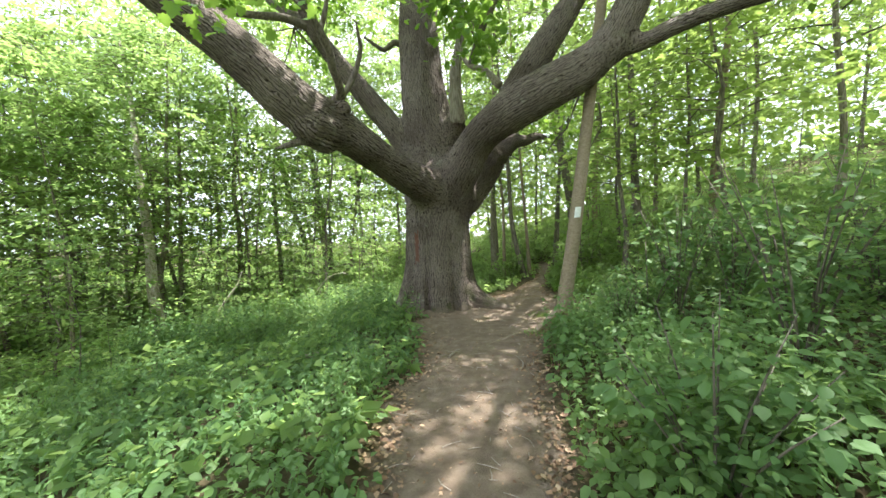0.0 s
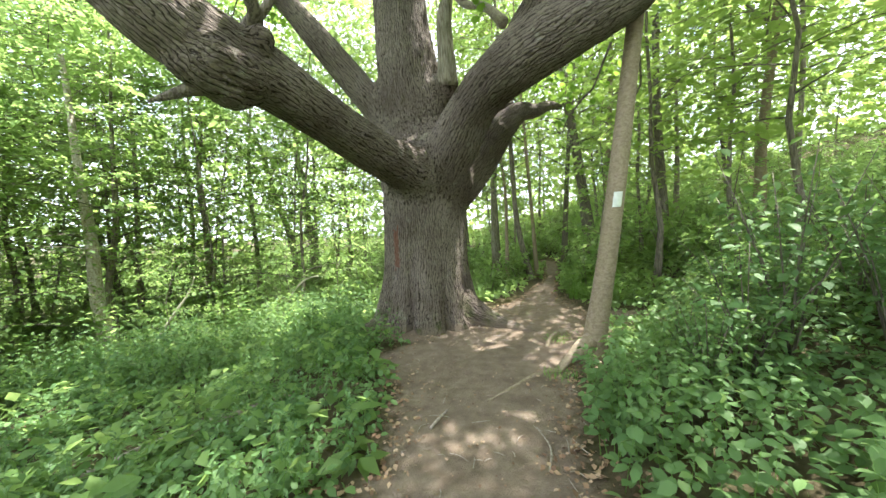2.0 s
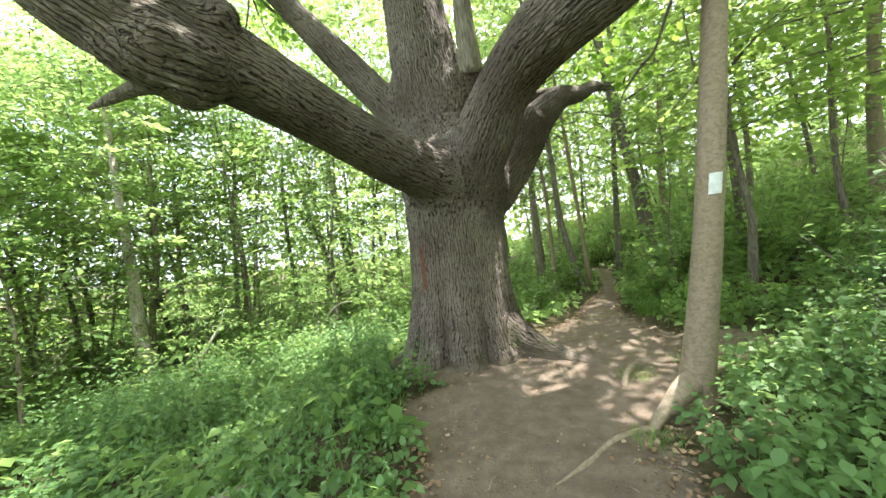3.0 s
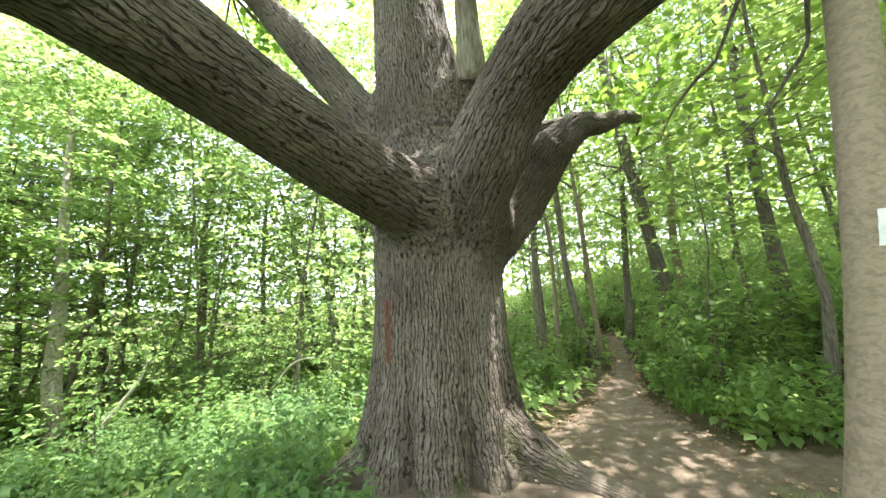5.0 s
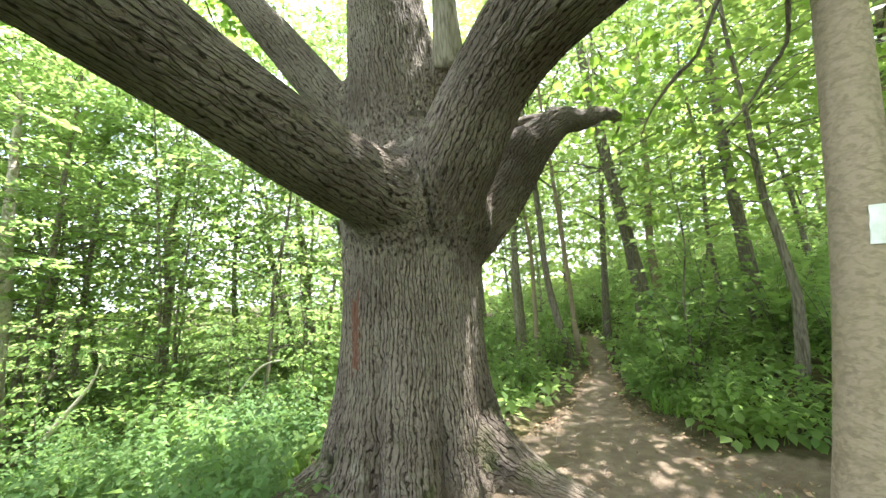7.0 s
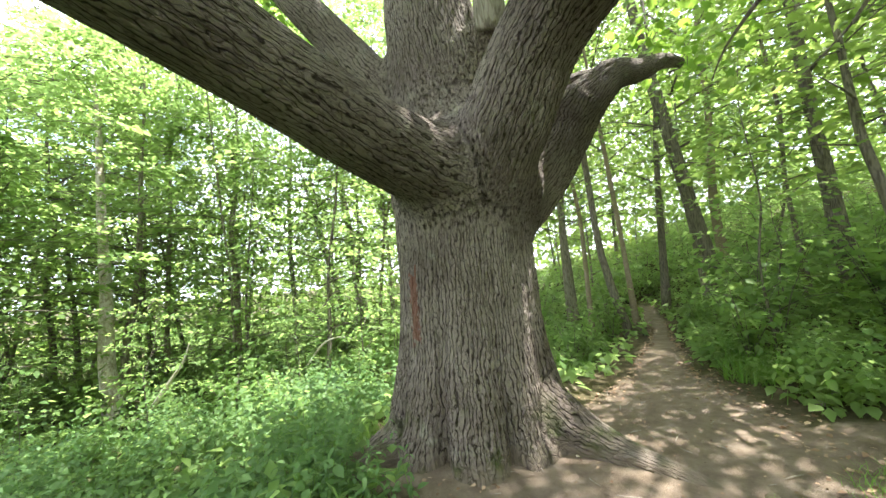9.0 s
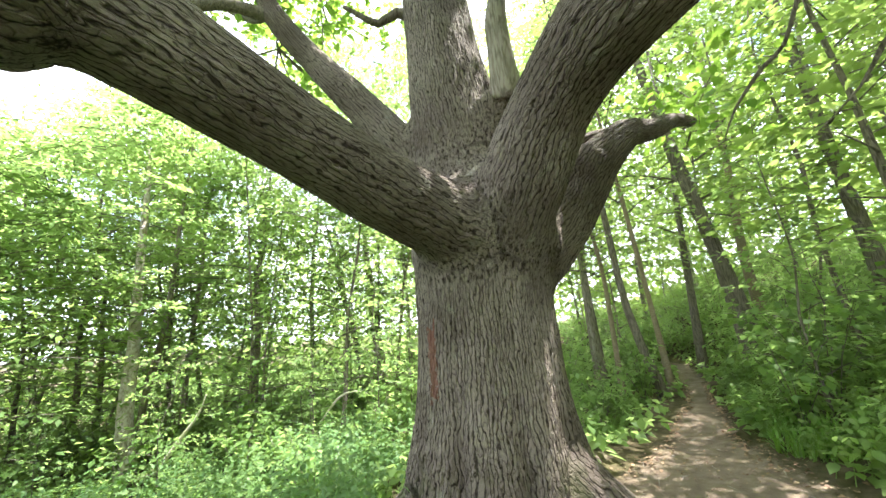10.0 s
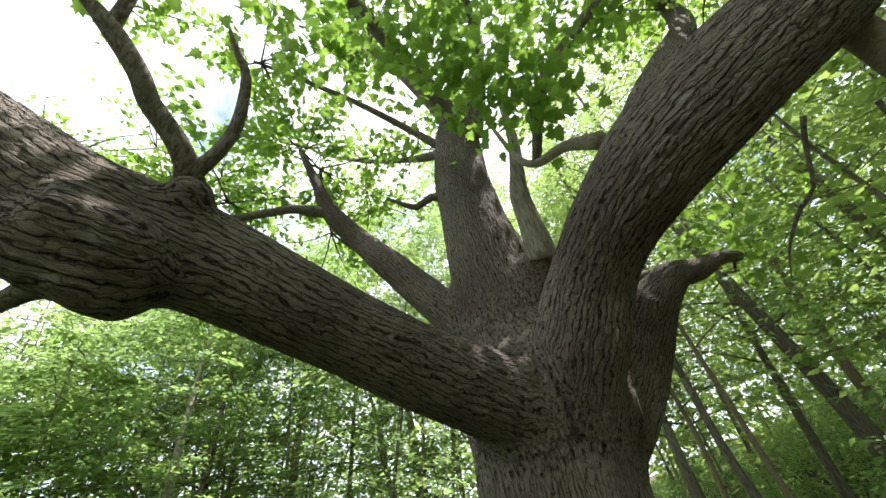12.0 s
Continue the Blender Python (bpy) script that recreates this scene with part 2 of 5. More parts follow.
def oak_bark_material():
    """Grey-brown ridges, furrows painted darker for shade and crevice dirt, moss about the foot and one rusty streak.
    """
    m, n, l, b = material("bark_oak")
    tc = n.new("ShaderNodeTexCoord")

    def attribute(name):
        at = n.new("ShaderNodeAttribute")
        at.attribute_name = name
        return at

    ob = tc.outputs["Object"]
    grain, swell = attribute("grain").outputs["Vector"], attribute("ridge").outputs["Fac"]

    def furrows(scale, stretch, width, warp):
        wv = n.new("ShaderNodeVectorMath")
        wv.operation = 'MULTIPLY_ADD'
        l.new(warp.outputs["Color"], wv.inputs[0])
        wv.inputs[1].default_value = (0.035, 0.035, 0.02)
        l.new(grain, wv.inputs[2])
        t = nodes_noise(n, l, wv.outputs["Vector"], scale, 1.0, 0.4, stretch)
        r = n.new("ShaderNodeMapRange")
        r.interpolation_type = 'SMOOTHSTEP'
        r.inputs[2].default_value = width
        l.new(math_node(n, l, 'ABSOLUTE', math_node(n, l, 'SUBTRACT', t.outputs["Fac"], 0.5)), r.inputs[0])
        return r.outputs[0]

    bend = nodes_noise(n, l, grain, 16, 2, 0.5)
    sg = n.new("ShaderNodeSeparateXYZ")
    l.new(grain, sg.inputs[0])
    sway = nodes_noise(n, l, grain, 9, 3, 0.6, (1, 1, 1.5))
    phase = math_node(n, l, 'MULTIPLY', math_node(n, l, 'ARCTAN2', sg.outputs["Y"], sg.outputs["X"]), math_node(n, l, 'MULTIPLY', attribute("ribs").outputs["Fac"], 0.5))
    phase = math_node(n, l, 'ADD', phase, math_node(n, l, 'MULTIPLY', sway.outputs["Fac"], 13.0))
    rib = n.new("ShaderNodeMapRange")
    rib.interpolation_type = 'SMOOTHSTEP'
    rib.inputs[2].default_value = 0.55
    l.new(math_node(n, l, 'ABSOLUTE', math_node(n, l, 'SINE', phase)), rib.inputs[0])
    knit = nodes_noise(n, l, ob, 42, 3, 0.55, (1, 1, .45))
    kn = n.new("ShaderNodeMapRange")
    kn.inputs[1].default_value, kn.inputs[2].default_value = 0.33, 0.50
    l.new(knit.outputs["Fac"], kn.inputs[0])
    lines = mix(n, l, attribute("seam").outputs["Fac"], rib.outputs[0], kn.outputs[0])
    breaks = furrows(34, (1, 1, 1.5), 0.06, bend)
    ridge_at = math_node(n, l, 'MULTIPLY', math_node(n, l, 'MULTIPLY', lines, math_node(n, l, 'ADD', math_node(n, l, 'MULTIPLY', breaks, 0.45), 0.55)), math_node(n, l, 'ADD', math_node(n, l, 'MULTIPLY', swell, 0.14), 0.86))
    big = nodes_noise(n, l, ob, 1.4, 4)
    flake = nodes_noise(n, l, grain, 70, 4, 0.65, (1, 1, 1.2))
    grit = nodes_noise(n, l, ob, 160, 3, 0.7)
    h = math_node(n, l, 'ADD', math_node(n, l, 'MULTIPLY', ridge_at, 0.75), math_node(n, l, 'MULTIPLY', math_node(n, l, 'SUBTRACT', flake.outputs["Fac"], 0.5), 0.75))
    # dark end of this ramp paints furrow shade into the colour, besides dirt
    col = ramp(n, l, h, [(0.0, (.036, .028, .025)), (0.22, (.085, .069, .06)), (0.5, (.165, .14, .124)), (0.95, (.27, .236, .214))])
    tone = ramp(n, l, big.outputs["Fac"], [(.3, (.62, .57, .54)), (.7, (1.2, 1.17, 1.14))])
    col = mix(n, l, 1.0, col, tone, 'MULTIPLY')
    lich = n.new("ShaderNodeMapRange")
    lich.inputs[1].default_value, lich.inputs[2].default_value = 0.60, 0.72
    l.new(nodes_noise(n, l, ob, 5.5, 6, 0.6).outputs["Fac"], lich.inputs[0])
    col = mix(n, l, math_node(n, l, 'MULTIPLY', math_node(n, l, 'MULTIPLY', lich.outputs[0], ridge_at), 0.4), col, (.36, .37, .31))
    sep = n.new("ShaderNodeSeparateXYZ")
    l.new(ob, sep.inputs[0])
    low = n.new("ShaderNodeMapRange")
    low.inputs[1].default_value, low.inputs[2].default_value, low.inputs[3].default_value, low.inputs[4].default_value = 0.12, 0.62, 1.0, 0.0
    l.new(sep.outputs["Z"], low.inputs[0])
    mm = n.new("ShaderNodeMapRange")
    mm.inputs[1].default_value, mm.inputs[2].default_value = 0.50, 0.60
    l.new(nodes_noise(n, l, ob, 4.0, 5).outputs["Fac"], mm.inputs[0])
    col = mix(n, l, math_node(n, l, 'MULTIPLY', math_node(n, l, 'MULTIPLY', low.outputs[0], mm.outputs[0]), 0.9), col, (.06, .075, .022))
    wob = nodes_noise(n, l, ob, 9.0, 3)
    splash = n.new("ShaderNodeMapRange")
    splash.inputs[1].default_value, splash.inputs[2].default_value, splash.inputs[3].default_value, splash.inputs[4].default_value = 0.08, 0.2, 0.85, 0.0
    l.new(math_node(n, l, 'ADD', sep.outputs["Z"], math_node(n, l, 'MULTIPLY', math_node(n, l, 'SUBTRACT', wob.outputs["Fac"], 0.5), 0.25)), splash.inputs[0])
    col = mix(n, l, splash.outputs[0], col, (.19, .148, .115))
    dx = math_node(n, l, 'ABSOLUTE', math_node(n, l, 'ADD', sep.outputs["X"], 0.48))
    dz = math_node(n, l, 'ABSOLUTE', math_node(n, l, 'ADD', sep.outputs["Z"], -1.28))
    inx = math_node(n, l, 'LESS_THAN', math_node(n, l, 'ADD', dx, math_node(n, l, 'MULTIPLY', flake.outputs["Fac"], 0.12)), 0.095)
    inz = math_node(n, l, 'LESS_THAN', math_node(n, l, 'ADD', dz, math_node(n, l, 'MULTIPLY', wob.outputs["Fac"], 0.4)), 0.5)
    col = mix(n, l, math_node(n, l, 'MULTIPLY', math_node(n, l, 'MULTIPLY', inx, inz), 0.7), col, (.17, .06, .04))
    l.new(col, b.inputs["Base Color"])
    b.inputs["Roughness"].default_value = 0.9
    b.inputs["Specular IOR Level"].default_value = 0.2
    bump = n.new("ShaderNodeBump")
    bump.inputs["Strength"].default_value, bump.inputs["Distance"].default_value = 0.9, 0.018
    hb = math_node(n, l, 'ADD', math_node(n, l, 'ADD', flake.outputs["Fac"], math_node(n, l, 'MULTIPLY', grit.outputs["Fac"], 0.35)), math_node(n, l, 'MULTIPLY', ridge_at, 1.4))
    l.new(hb, bump.inputs["Height"])
    l.new(bump.outputs["Normal"], b.inputs["Normal"])
    return m


m_bark_oak = oak_bark_material()
m_bark_dark = bark_material("bark_dark", ((.065, .055, .045), (.14, .12, .098), (.22, .19, .16)), 12.0, depth=0.012)
m_bark_grey = bark_material("bark_grey", ((.09, .075, .055), (.19, .165, .13), (.30, .27, .22)), 10.0, depth=0.008)
m_bark_smooth = bark_material("bark_smooth", ((.15, .115, .08), (.25, .20, .145), (.36, .30, .235)), 8.0, (1, 1, 1.3), 0.004, furrow=0.34)
m_bark_pale = bark_material("bark_pale", ((.22, .17, .14), (.42, .36, .31), (.6, .55, .5)), 6.0, (1, 1, .6), 0.006)


def plain_material(name, a, c, rough=0.8, scale=30.0):
    m, n, l, b = material(name)
    tc = n.new("ShaderNodeTexCoord")
    t = nodes_noise(n, l, tc.outputs["Object"], scale, 5)
    l.new(ramp(n, l, t.outputs["Fac"], [(.3, a), (.7, c)]), b.inputs["Base Color"])
    b.inputs["Roughness"].default_value = rough
    bump = n.new("ShaderNodeBump")
    bump.inputs["Strength"].default_value, bump.inputs["Distance"].default_value = 0.5, 0.004
    l.new(t.outputs["Fac"], bump.inputs["Height"])
    l.new(bump.outputs["Normal"], b.inputs["Normal"])
    return m


m_blaze = plain_material("blaze_paint", (.52, .54, .53), (.7, .72, .71), 0.6, 22)
m_dead = plain_material("dead_wood", (.17, .14, .11), (.36, .31, .26), 0.85, 40)
m_bleached = plain_material("bleached_wood", (.4, .35, .29), (.6, .55, .47), 0.8, 40)
m_chip = plain_material("pale_chip", (.6, .5, .42), (.75, .66, .58), 0.7, 40)


def ground_material():
    m, n, l, b = material("woodland_soil")
    tc = n.new("ShaderNodeTexCoord")
    at = n.new("ShaderNodeAttribute")
    at.attribute_name = "trod"
    ob = tc.outputs["Object"]
    big = nodes_noise(n, l, ob, 0.9, 4)
    mid = nodes_noise(n, l, ob, 7.0, 6, 0.6)
    grit = nodes_noise(n, l, ob, 70.0, 5, 0.7)
    dirt = ramp(n, l, mid.outputs["Fac"], [(.25, (.14, .103, .075)), (.52, (.235, .184, .14)), (.8, (.34, .28, .225))])
    dirt = mix(n, l, math_node(n, l, 'MULTIPLY', grit.outputs["Fac"], 0.6), dirt, (.115, .083, .058))
    stain = nodes_noise(n, l, ob, 2.6, 5, 0.65)
    sr = n.new("ShaderNodeMapRange")
    sr.inputs[1].default_value, sr.inputs[2].default_value, sr.inputs[4].default_value = 0.48, 0.66, 0.35
    l.new(stain.outputs["Fac"], sr.inputs[0])
    dirt = mix(n, l, sr.outputs[0], dirt, (.115, .083, .06))
    peb = n.new("ShaderNodeTexVoronoi")
    peb.inputs["Scale"].default_value = 38
    l.new(ob, peb.inputs["Vector"])
    pr = n.new("ShaderNodeMapRange")
    pr.inputs[1].default_value, pr.inputs[2].default_value, pr.inputs[3].default_value, pr.inputs[4].default_value = 0.1, 0.2, 1.0, 0.0
    l.new(peb.outputs["Distance"], pr.inputs[0])
    wood = ramp(n, l, mid.outputs["Fac"], [(.3, (.05, .035, .02)), (.55, (.11, .08, .05)), (.75, (.20, .15, .10))])
    wood = mix(n, l, math_node(n, l, 'MULTIPLY', big.outputs["Fac"], 0.5), wood, (.05, .075, .025))
    edge = math_node(n, l, 'ADD', at.outputs["Fac"], math_node(n, l, 'MULTIPLY', math_node(n, l, 'SUBTRACT', mid.outputs["Fac"], 0.5), 0.7))
    er = n.new("ShaderNodeMapRange")
    er.inputs[1].default_value, er.inputs[2].default_value = 0.35, 0.6
    l.new(edge, er.inputs[0])
    l.new(mix(n, l, er.outputs[0], wood, dirt), b.inputs["Base Color"])
    b.inputs["Roughness"].default_value = 0.95
    b.inputs["Specular IOR Level"].default_value = 0.15
    h = math_node(n, l, 'ADD', math_node(n, l, 'ADD', math_node(n, l, 'MULTIPLY', mid.outputs["Fac"], 1.2), math_node(n, l, 'MULTIPLY', grit.outputs["Fac"], 0.6)), math_node(n, l, 'MULTIPLY', pr.outputs[0], 0.16))
    bump = n.new("ShaderNodeBump")
    bump.inputs["Strength"].default_value, bump.inputs["Distance"].default_value = 0.9, 0.045
    l.new(h, bump.inputs["Height"])
    l.new(bump.outputs["Normal"], b.inputs["Normal"])
    return m


m_ground = ground_material()

# ---- ground ----
TRAIL = np.array([(0.1, -40, .6), (0.1, -6, .6), (0.1, 0, .58), (0.1, 1.8, .57), (0.17, 3.0, .63), (0.42, 3.9, .72), (.5, 4.8, .88), (0.75, 5.6, 1.3), (1.35, 6.6, 1.2), (1.7, 7.5, .7), (2.2, 8.8, .36), (2.85, 10.3, .2), (3.4, 11.7, .19), (4.35, 14.8, .22), (4.5, 16.2, .22), (3.6, 18.5, .22), (1.5, 22, .22), (0, 60, .25)])
OAK = np.array((-0.12, 7.1))


def trail_x(y):
    return np.interp(y, TRAIL[:, 1], TRAIL[:, 0])


def trail_w(y):
    return np.interp(y, TRAIL[:, 1], TRAIL[:, 2]) * (1 + .09 * np.sin(2.7 * y) + .06 * np.sin(6.1 * y + 1))


def ground_z(x, y):
    x, y = np.asarray(x, float), np.asarray(y, float)
    d = x - trail_x(y)
    w = trail_w(y)
    right = np.maximum(d - w, 0)
    left = np.maximum(-d - w, 0)
    z = 0.02 + 0.21 * np.minimum(right, 5) + 0.26 * np.clip(right - 5, 0, 25)
    z = z - 0.11 * np.minimum(left, 10) - 0.03 * np.clip(left - 10, 0, 20) + 0.06 * np.exp(-((left - .5) / .4) ** 2)
    z = z + 0.1 * np.exp(-(((x - OAK[0]) ** 2 + (y - OAK[1]) ** 2) / 1.6))
    z = z + 0.02 * np.sin(1.7 * x + .6 * y) * np.sin(1.3 * y - .4 * x) + 0.012 * np.sin(4.1 * x + 1) * np.sin(3.7 * y)
    far = np.clip((np.hypot(x, y - 6) - 60) / 100, 0, 1)
    return z * (1 - far) + far * 1.0


def axis_steps(lo, hi, mid, fine, coarse_n):
    out = list(np.arange(mid[0], mid[1], fine))
    step, v = fine, mid[1]
    while v < hi:
        out.append(v)
        step *= 1.18
        v += step
    step, v = fine, mid[0]
    while v > lo:
        step *= 1.18
        v -= step
        out.insert(0, v)
    return np.array(out)


gx, gy = axis_steps(-900, 900, (-3, 5), 0.07, 0), axis_steps(-900, 900, (-1, 12), 0.07, 0)
GX, GY = np.meshgrid(gx, gy, indexing="ij")
GZ = ground_z(GX, GY)
GZ = GZ + 0.008 * np.sin(GX * 13.1 + np.sin(GY * 7) * 2) * np.sin(GY * 11.7 + np.sin(GX * 5) * 2)
gi, gj = np.meshgrid(np.arange(len(gx) - 1), np.arange(len(gy) - 1), indexing="ij")
gf = np.stack([gi * len(gy) + gj, (gi + 1) * len(gy) + gj, (gi + 1) * len(gy) + gj + 1, gi * len(gy) + gj + 1], -1).reshape(-1, 4)
me = mesh_np("ground", np.stack([GX, GY, GZ], -1).reshape(-1, 3), gf)


def trod(x, y):
    d = np.abs(x - trail_x(y)) - trail_w(y)
    t = np.clip(0.5 - d / 0.5, 0, 1)
    r = np.hypot(x - OAK[0], y - OAK[1])
    apron = np.clip(0.5 - (r - 1.15) / 0.4, 0, 1) * (y < 7.2) * (x > -1.0)
    pad = np.clip(0.5 - (np.hypot((x - 2.3) / 1.1, (y - 6.4) / .8) - .8) / .4, 0, 1) * .8
    return np.maximum(np.maximum(t, apron), pad)


a = me.attributes.new("trod", 'FLOAT', 'POINT')
a.data.foreach_set("value", trod(GX, GY).astype(np.float32).ravel())
tagged(part("ground", me, m_ground), "trodden brown dirt trail through shaded woodland floor", "ground", kind="structure")


# ---- the great oak ----
TRUNK = [(-.12, 7.1, -.25, .72), (-.12, 7.08, .35, .71), (-.11, 7.05, .9, .66), (-.1, 7.03, 1.5, .64), (-.09, 7.02, 2.0, .65), (-.05, 7.0, 2.5, .62), (-.08, 7.05, 2.95, .54)]
LEADER = [(-.08, 7.05, 2.6, .52), (-.14, 7.08, 3.3, .52), (-.24, 7.1, 4.1, .47), (-.30, 7.12, 4.8, .43), (-.33, 7.15, 5.7, .40), (-.28, 7.2, 6.6, .36), (-.2, 7.2, 7.2, .25)]
LEFT = [(0.12, 6.95, 2.2, .44), (-.12, 6.6, 2.33, .40), (-.45, 6.05, 2.445, .305), (-.9, 5.25, 2.67, .247), (-1.26, 4.6, 2.872, .258), (-1.6, 4.12, 2.995, .268), (-1.9, 3.92, 3.28, .25), (-2.22, 3.75, 3.58, .23), (-2.55, 3.58, 3.84, .22), (-3.5, 2.95, 4.6, .2), (-5.0, 2.3, 5.4, .16), (-6.6, 1.8, 6.5, .1)]
RIGHT = [(.02, 6.95, 2.0, .38), (.37, 6.45, 2.625, .35), (.705, 6.0, 3.12, .296), (1.085, 5.5, 3.345, .314), (1.58, 5.2, 3.535, .305), (2.24, 5.0, 3.86, .28), (2.6, 4.85, 4.3, .23), (2.9, 4.7, 5.2, .2), (3.1, 4.6, 6.6, .14), (3.0, 4.4, 8.2, .06)]
RIGHT_UP = [(1.0, 5.7, 3.4, .2), (1.4, 5.85, 3.95, .25), (1.9, 6.05, 4.7, .24), (2.5, 6.4, 5.6, .2), (3.2, 6.8, 6.8, .14), (3.6, 7.2, 8.5, .06)]
RIGHT_ARM = [(2.3, 4.98, 3.85, .14), (2.75, 4.75, 3.95, .12), (3.2, 4.6, 4.1, .11), (3.7, 4.4, 4.2, .1), (4.6, 4.2, 4.35, .08), (6.2, 4.0, 4.9, .04)]
BACK_LEFT = [(-.2, 7.25, 2.75, .40), (-.75, 7.25, 3.5, .27), (-1.4, 7.15, 4.32, .215), (-1.95, 7.05, 5.0, .17), (-2.35, 6.8, 5.55, .14), (-2.6, 6.7, 6.2, .09), (-3.1, 6.7, 7.4, .06)]
PALE = [(.05, 7.15, 1.8, .4), (.7, 7.36, 2.46, .33), (.98, 7.42, 2.82, .29), (1.2, 7.42, 3.1, .25), (1.43, 7.4, 3.31, .2), (1.62, 7.4, 3.43, .16), (1.83, 7.42, 3.43, .12), (2.1, 7.5, 3.54, .085), (2.35, 7.58, 3.52, .05)]
PALE_STUB = [(.6, 7.6, 3.2, .14), (.95, 7.75, 3.5, .1), (1.33, 7.8, 3.66, .08), (1.58, 7.85, 3.74, .05)]
ROOT_R = [(.25, 6.95, .5, .3), (.66, 6.74, .19, .22), (1.02, 6.54, .05, .14), (1.36, 6.3, .0, .09), (1.58, 6.1, -.06, .05)]
ROOT_B = [(-.7, 6.8, .15, .2), (-1.1, 6.55, .0, .1), (-1.4, 6.35, -.1, .06)]
ROOT_C = [(.3, 7.6, .25, .2), (.85, 8.0, .05, .1), (1.2, 8.4, -.05, .06)]
OAK_LIMBS = [TRUNK, LEADER, LEFT, RIGHT, RIGHT_UP, RIGHT_ARM, BACK_LEFT, PALE, PALE_STUB, ROOT_R, ROOT_B, ROOT_C]


def trunk_shell():
    """Trunk with flared, lobed foot."""
    segs = 180
    s = spline(TRUNK, 0.03)
    a = np.linspace(0, 2 * math.pi, segs, endpoint=False)
    z = s[:, 2][:, None]
    lob = np.abs(np.sin(5.5 * a + .35 + .45 * np.sin(2 * a + .6) + .25 * np.sin(3 * a)))[None]
    foot = np.exp(-np.maximum(z, -.1) / .40)
    groove = np.exp(-(lob / .27) ** 2)
    r = s[:, 3][:, None] * (1 + .035 * np.sin(3 * a + 1)[None]) + foot * (.11 + .15 * lob ** .7) - np.exp(-np.maximum(z, 0) / .55) * .2 * groove - .02 * groove
    v = np.stack([s[:, 0][:, None] + r * np.cos(a), s[:, 1][:, None] + r * np.sin(a), z + 0 * r], -1)
    n = len(s)
    i, j = np.meshgrid(np.arange(n - 1), np.arange(segs), indexing="ij")
    q = np.stack([i * segs + j, i * segs + (j + 1) % segs, (i + 1) * segs + (j + 1) % segs, (i + 1) * segs + j], -1).reshape(-1, 4)
    v = np.vstack([v.reshape(-1, 3), s[0, :3], s[-1, :3]])
    j = np.arange(segs)
    caps = np.vstack([np.stack([(j + 1) % segs, j, np.full(segs, n * segs)], -1), np.stack([(n - 1) * segs + j, (n - 1) * segs + (j + 1) % segs, np.full(segs, n * segs + 1)], -1)])
    return v, [q, caps]


def blob(c, r, squash=(1, 1, 1)):
    bm = bmesh.new()
    bmesh.ops.create_icosphere(bm, subdivisions=3, radius=1.0)
    v = np.array([p.co[:] for p in bm.verts])
    f = np.array([[p.index for p in q.verts] for q in bm.faces])
    bm.free()
    k = 1 + .12 * np.sin(5 * v[:, 0] + 1) * np.sin(4 * v[:, 2] + 2 * v[:, 1])
    return v * k[:, None] * r * np.array(squash) + np.array(c), [f]


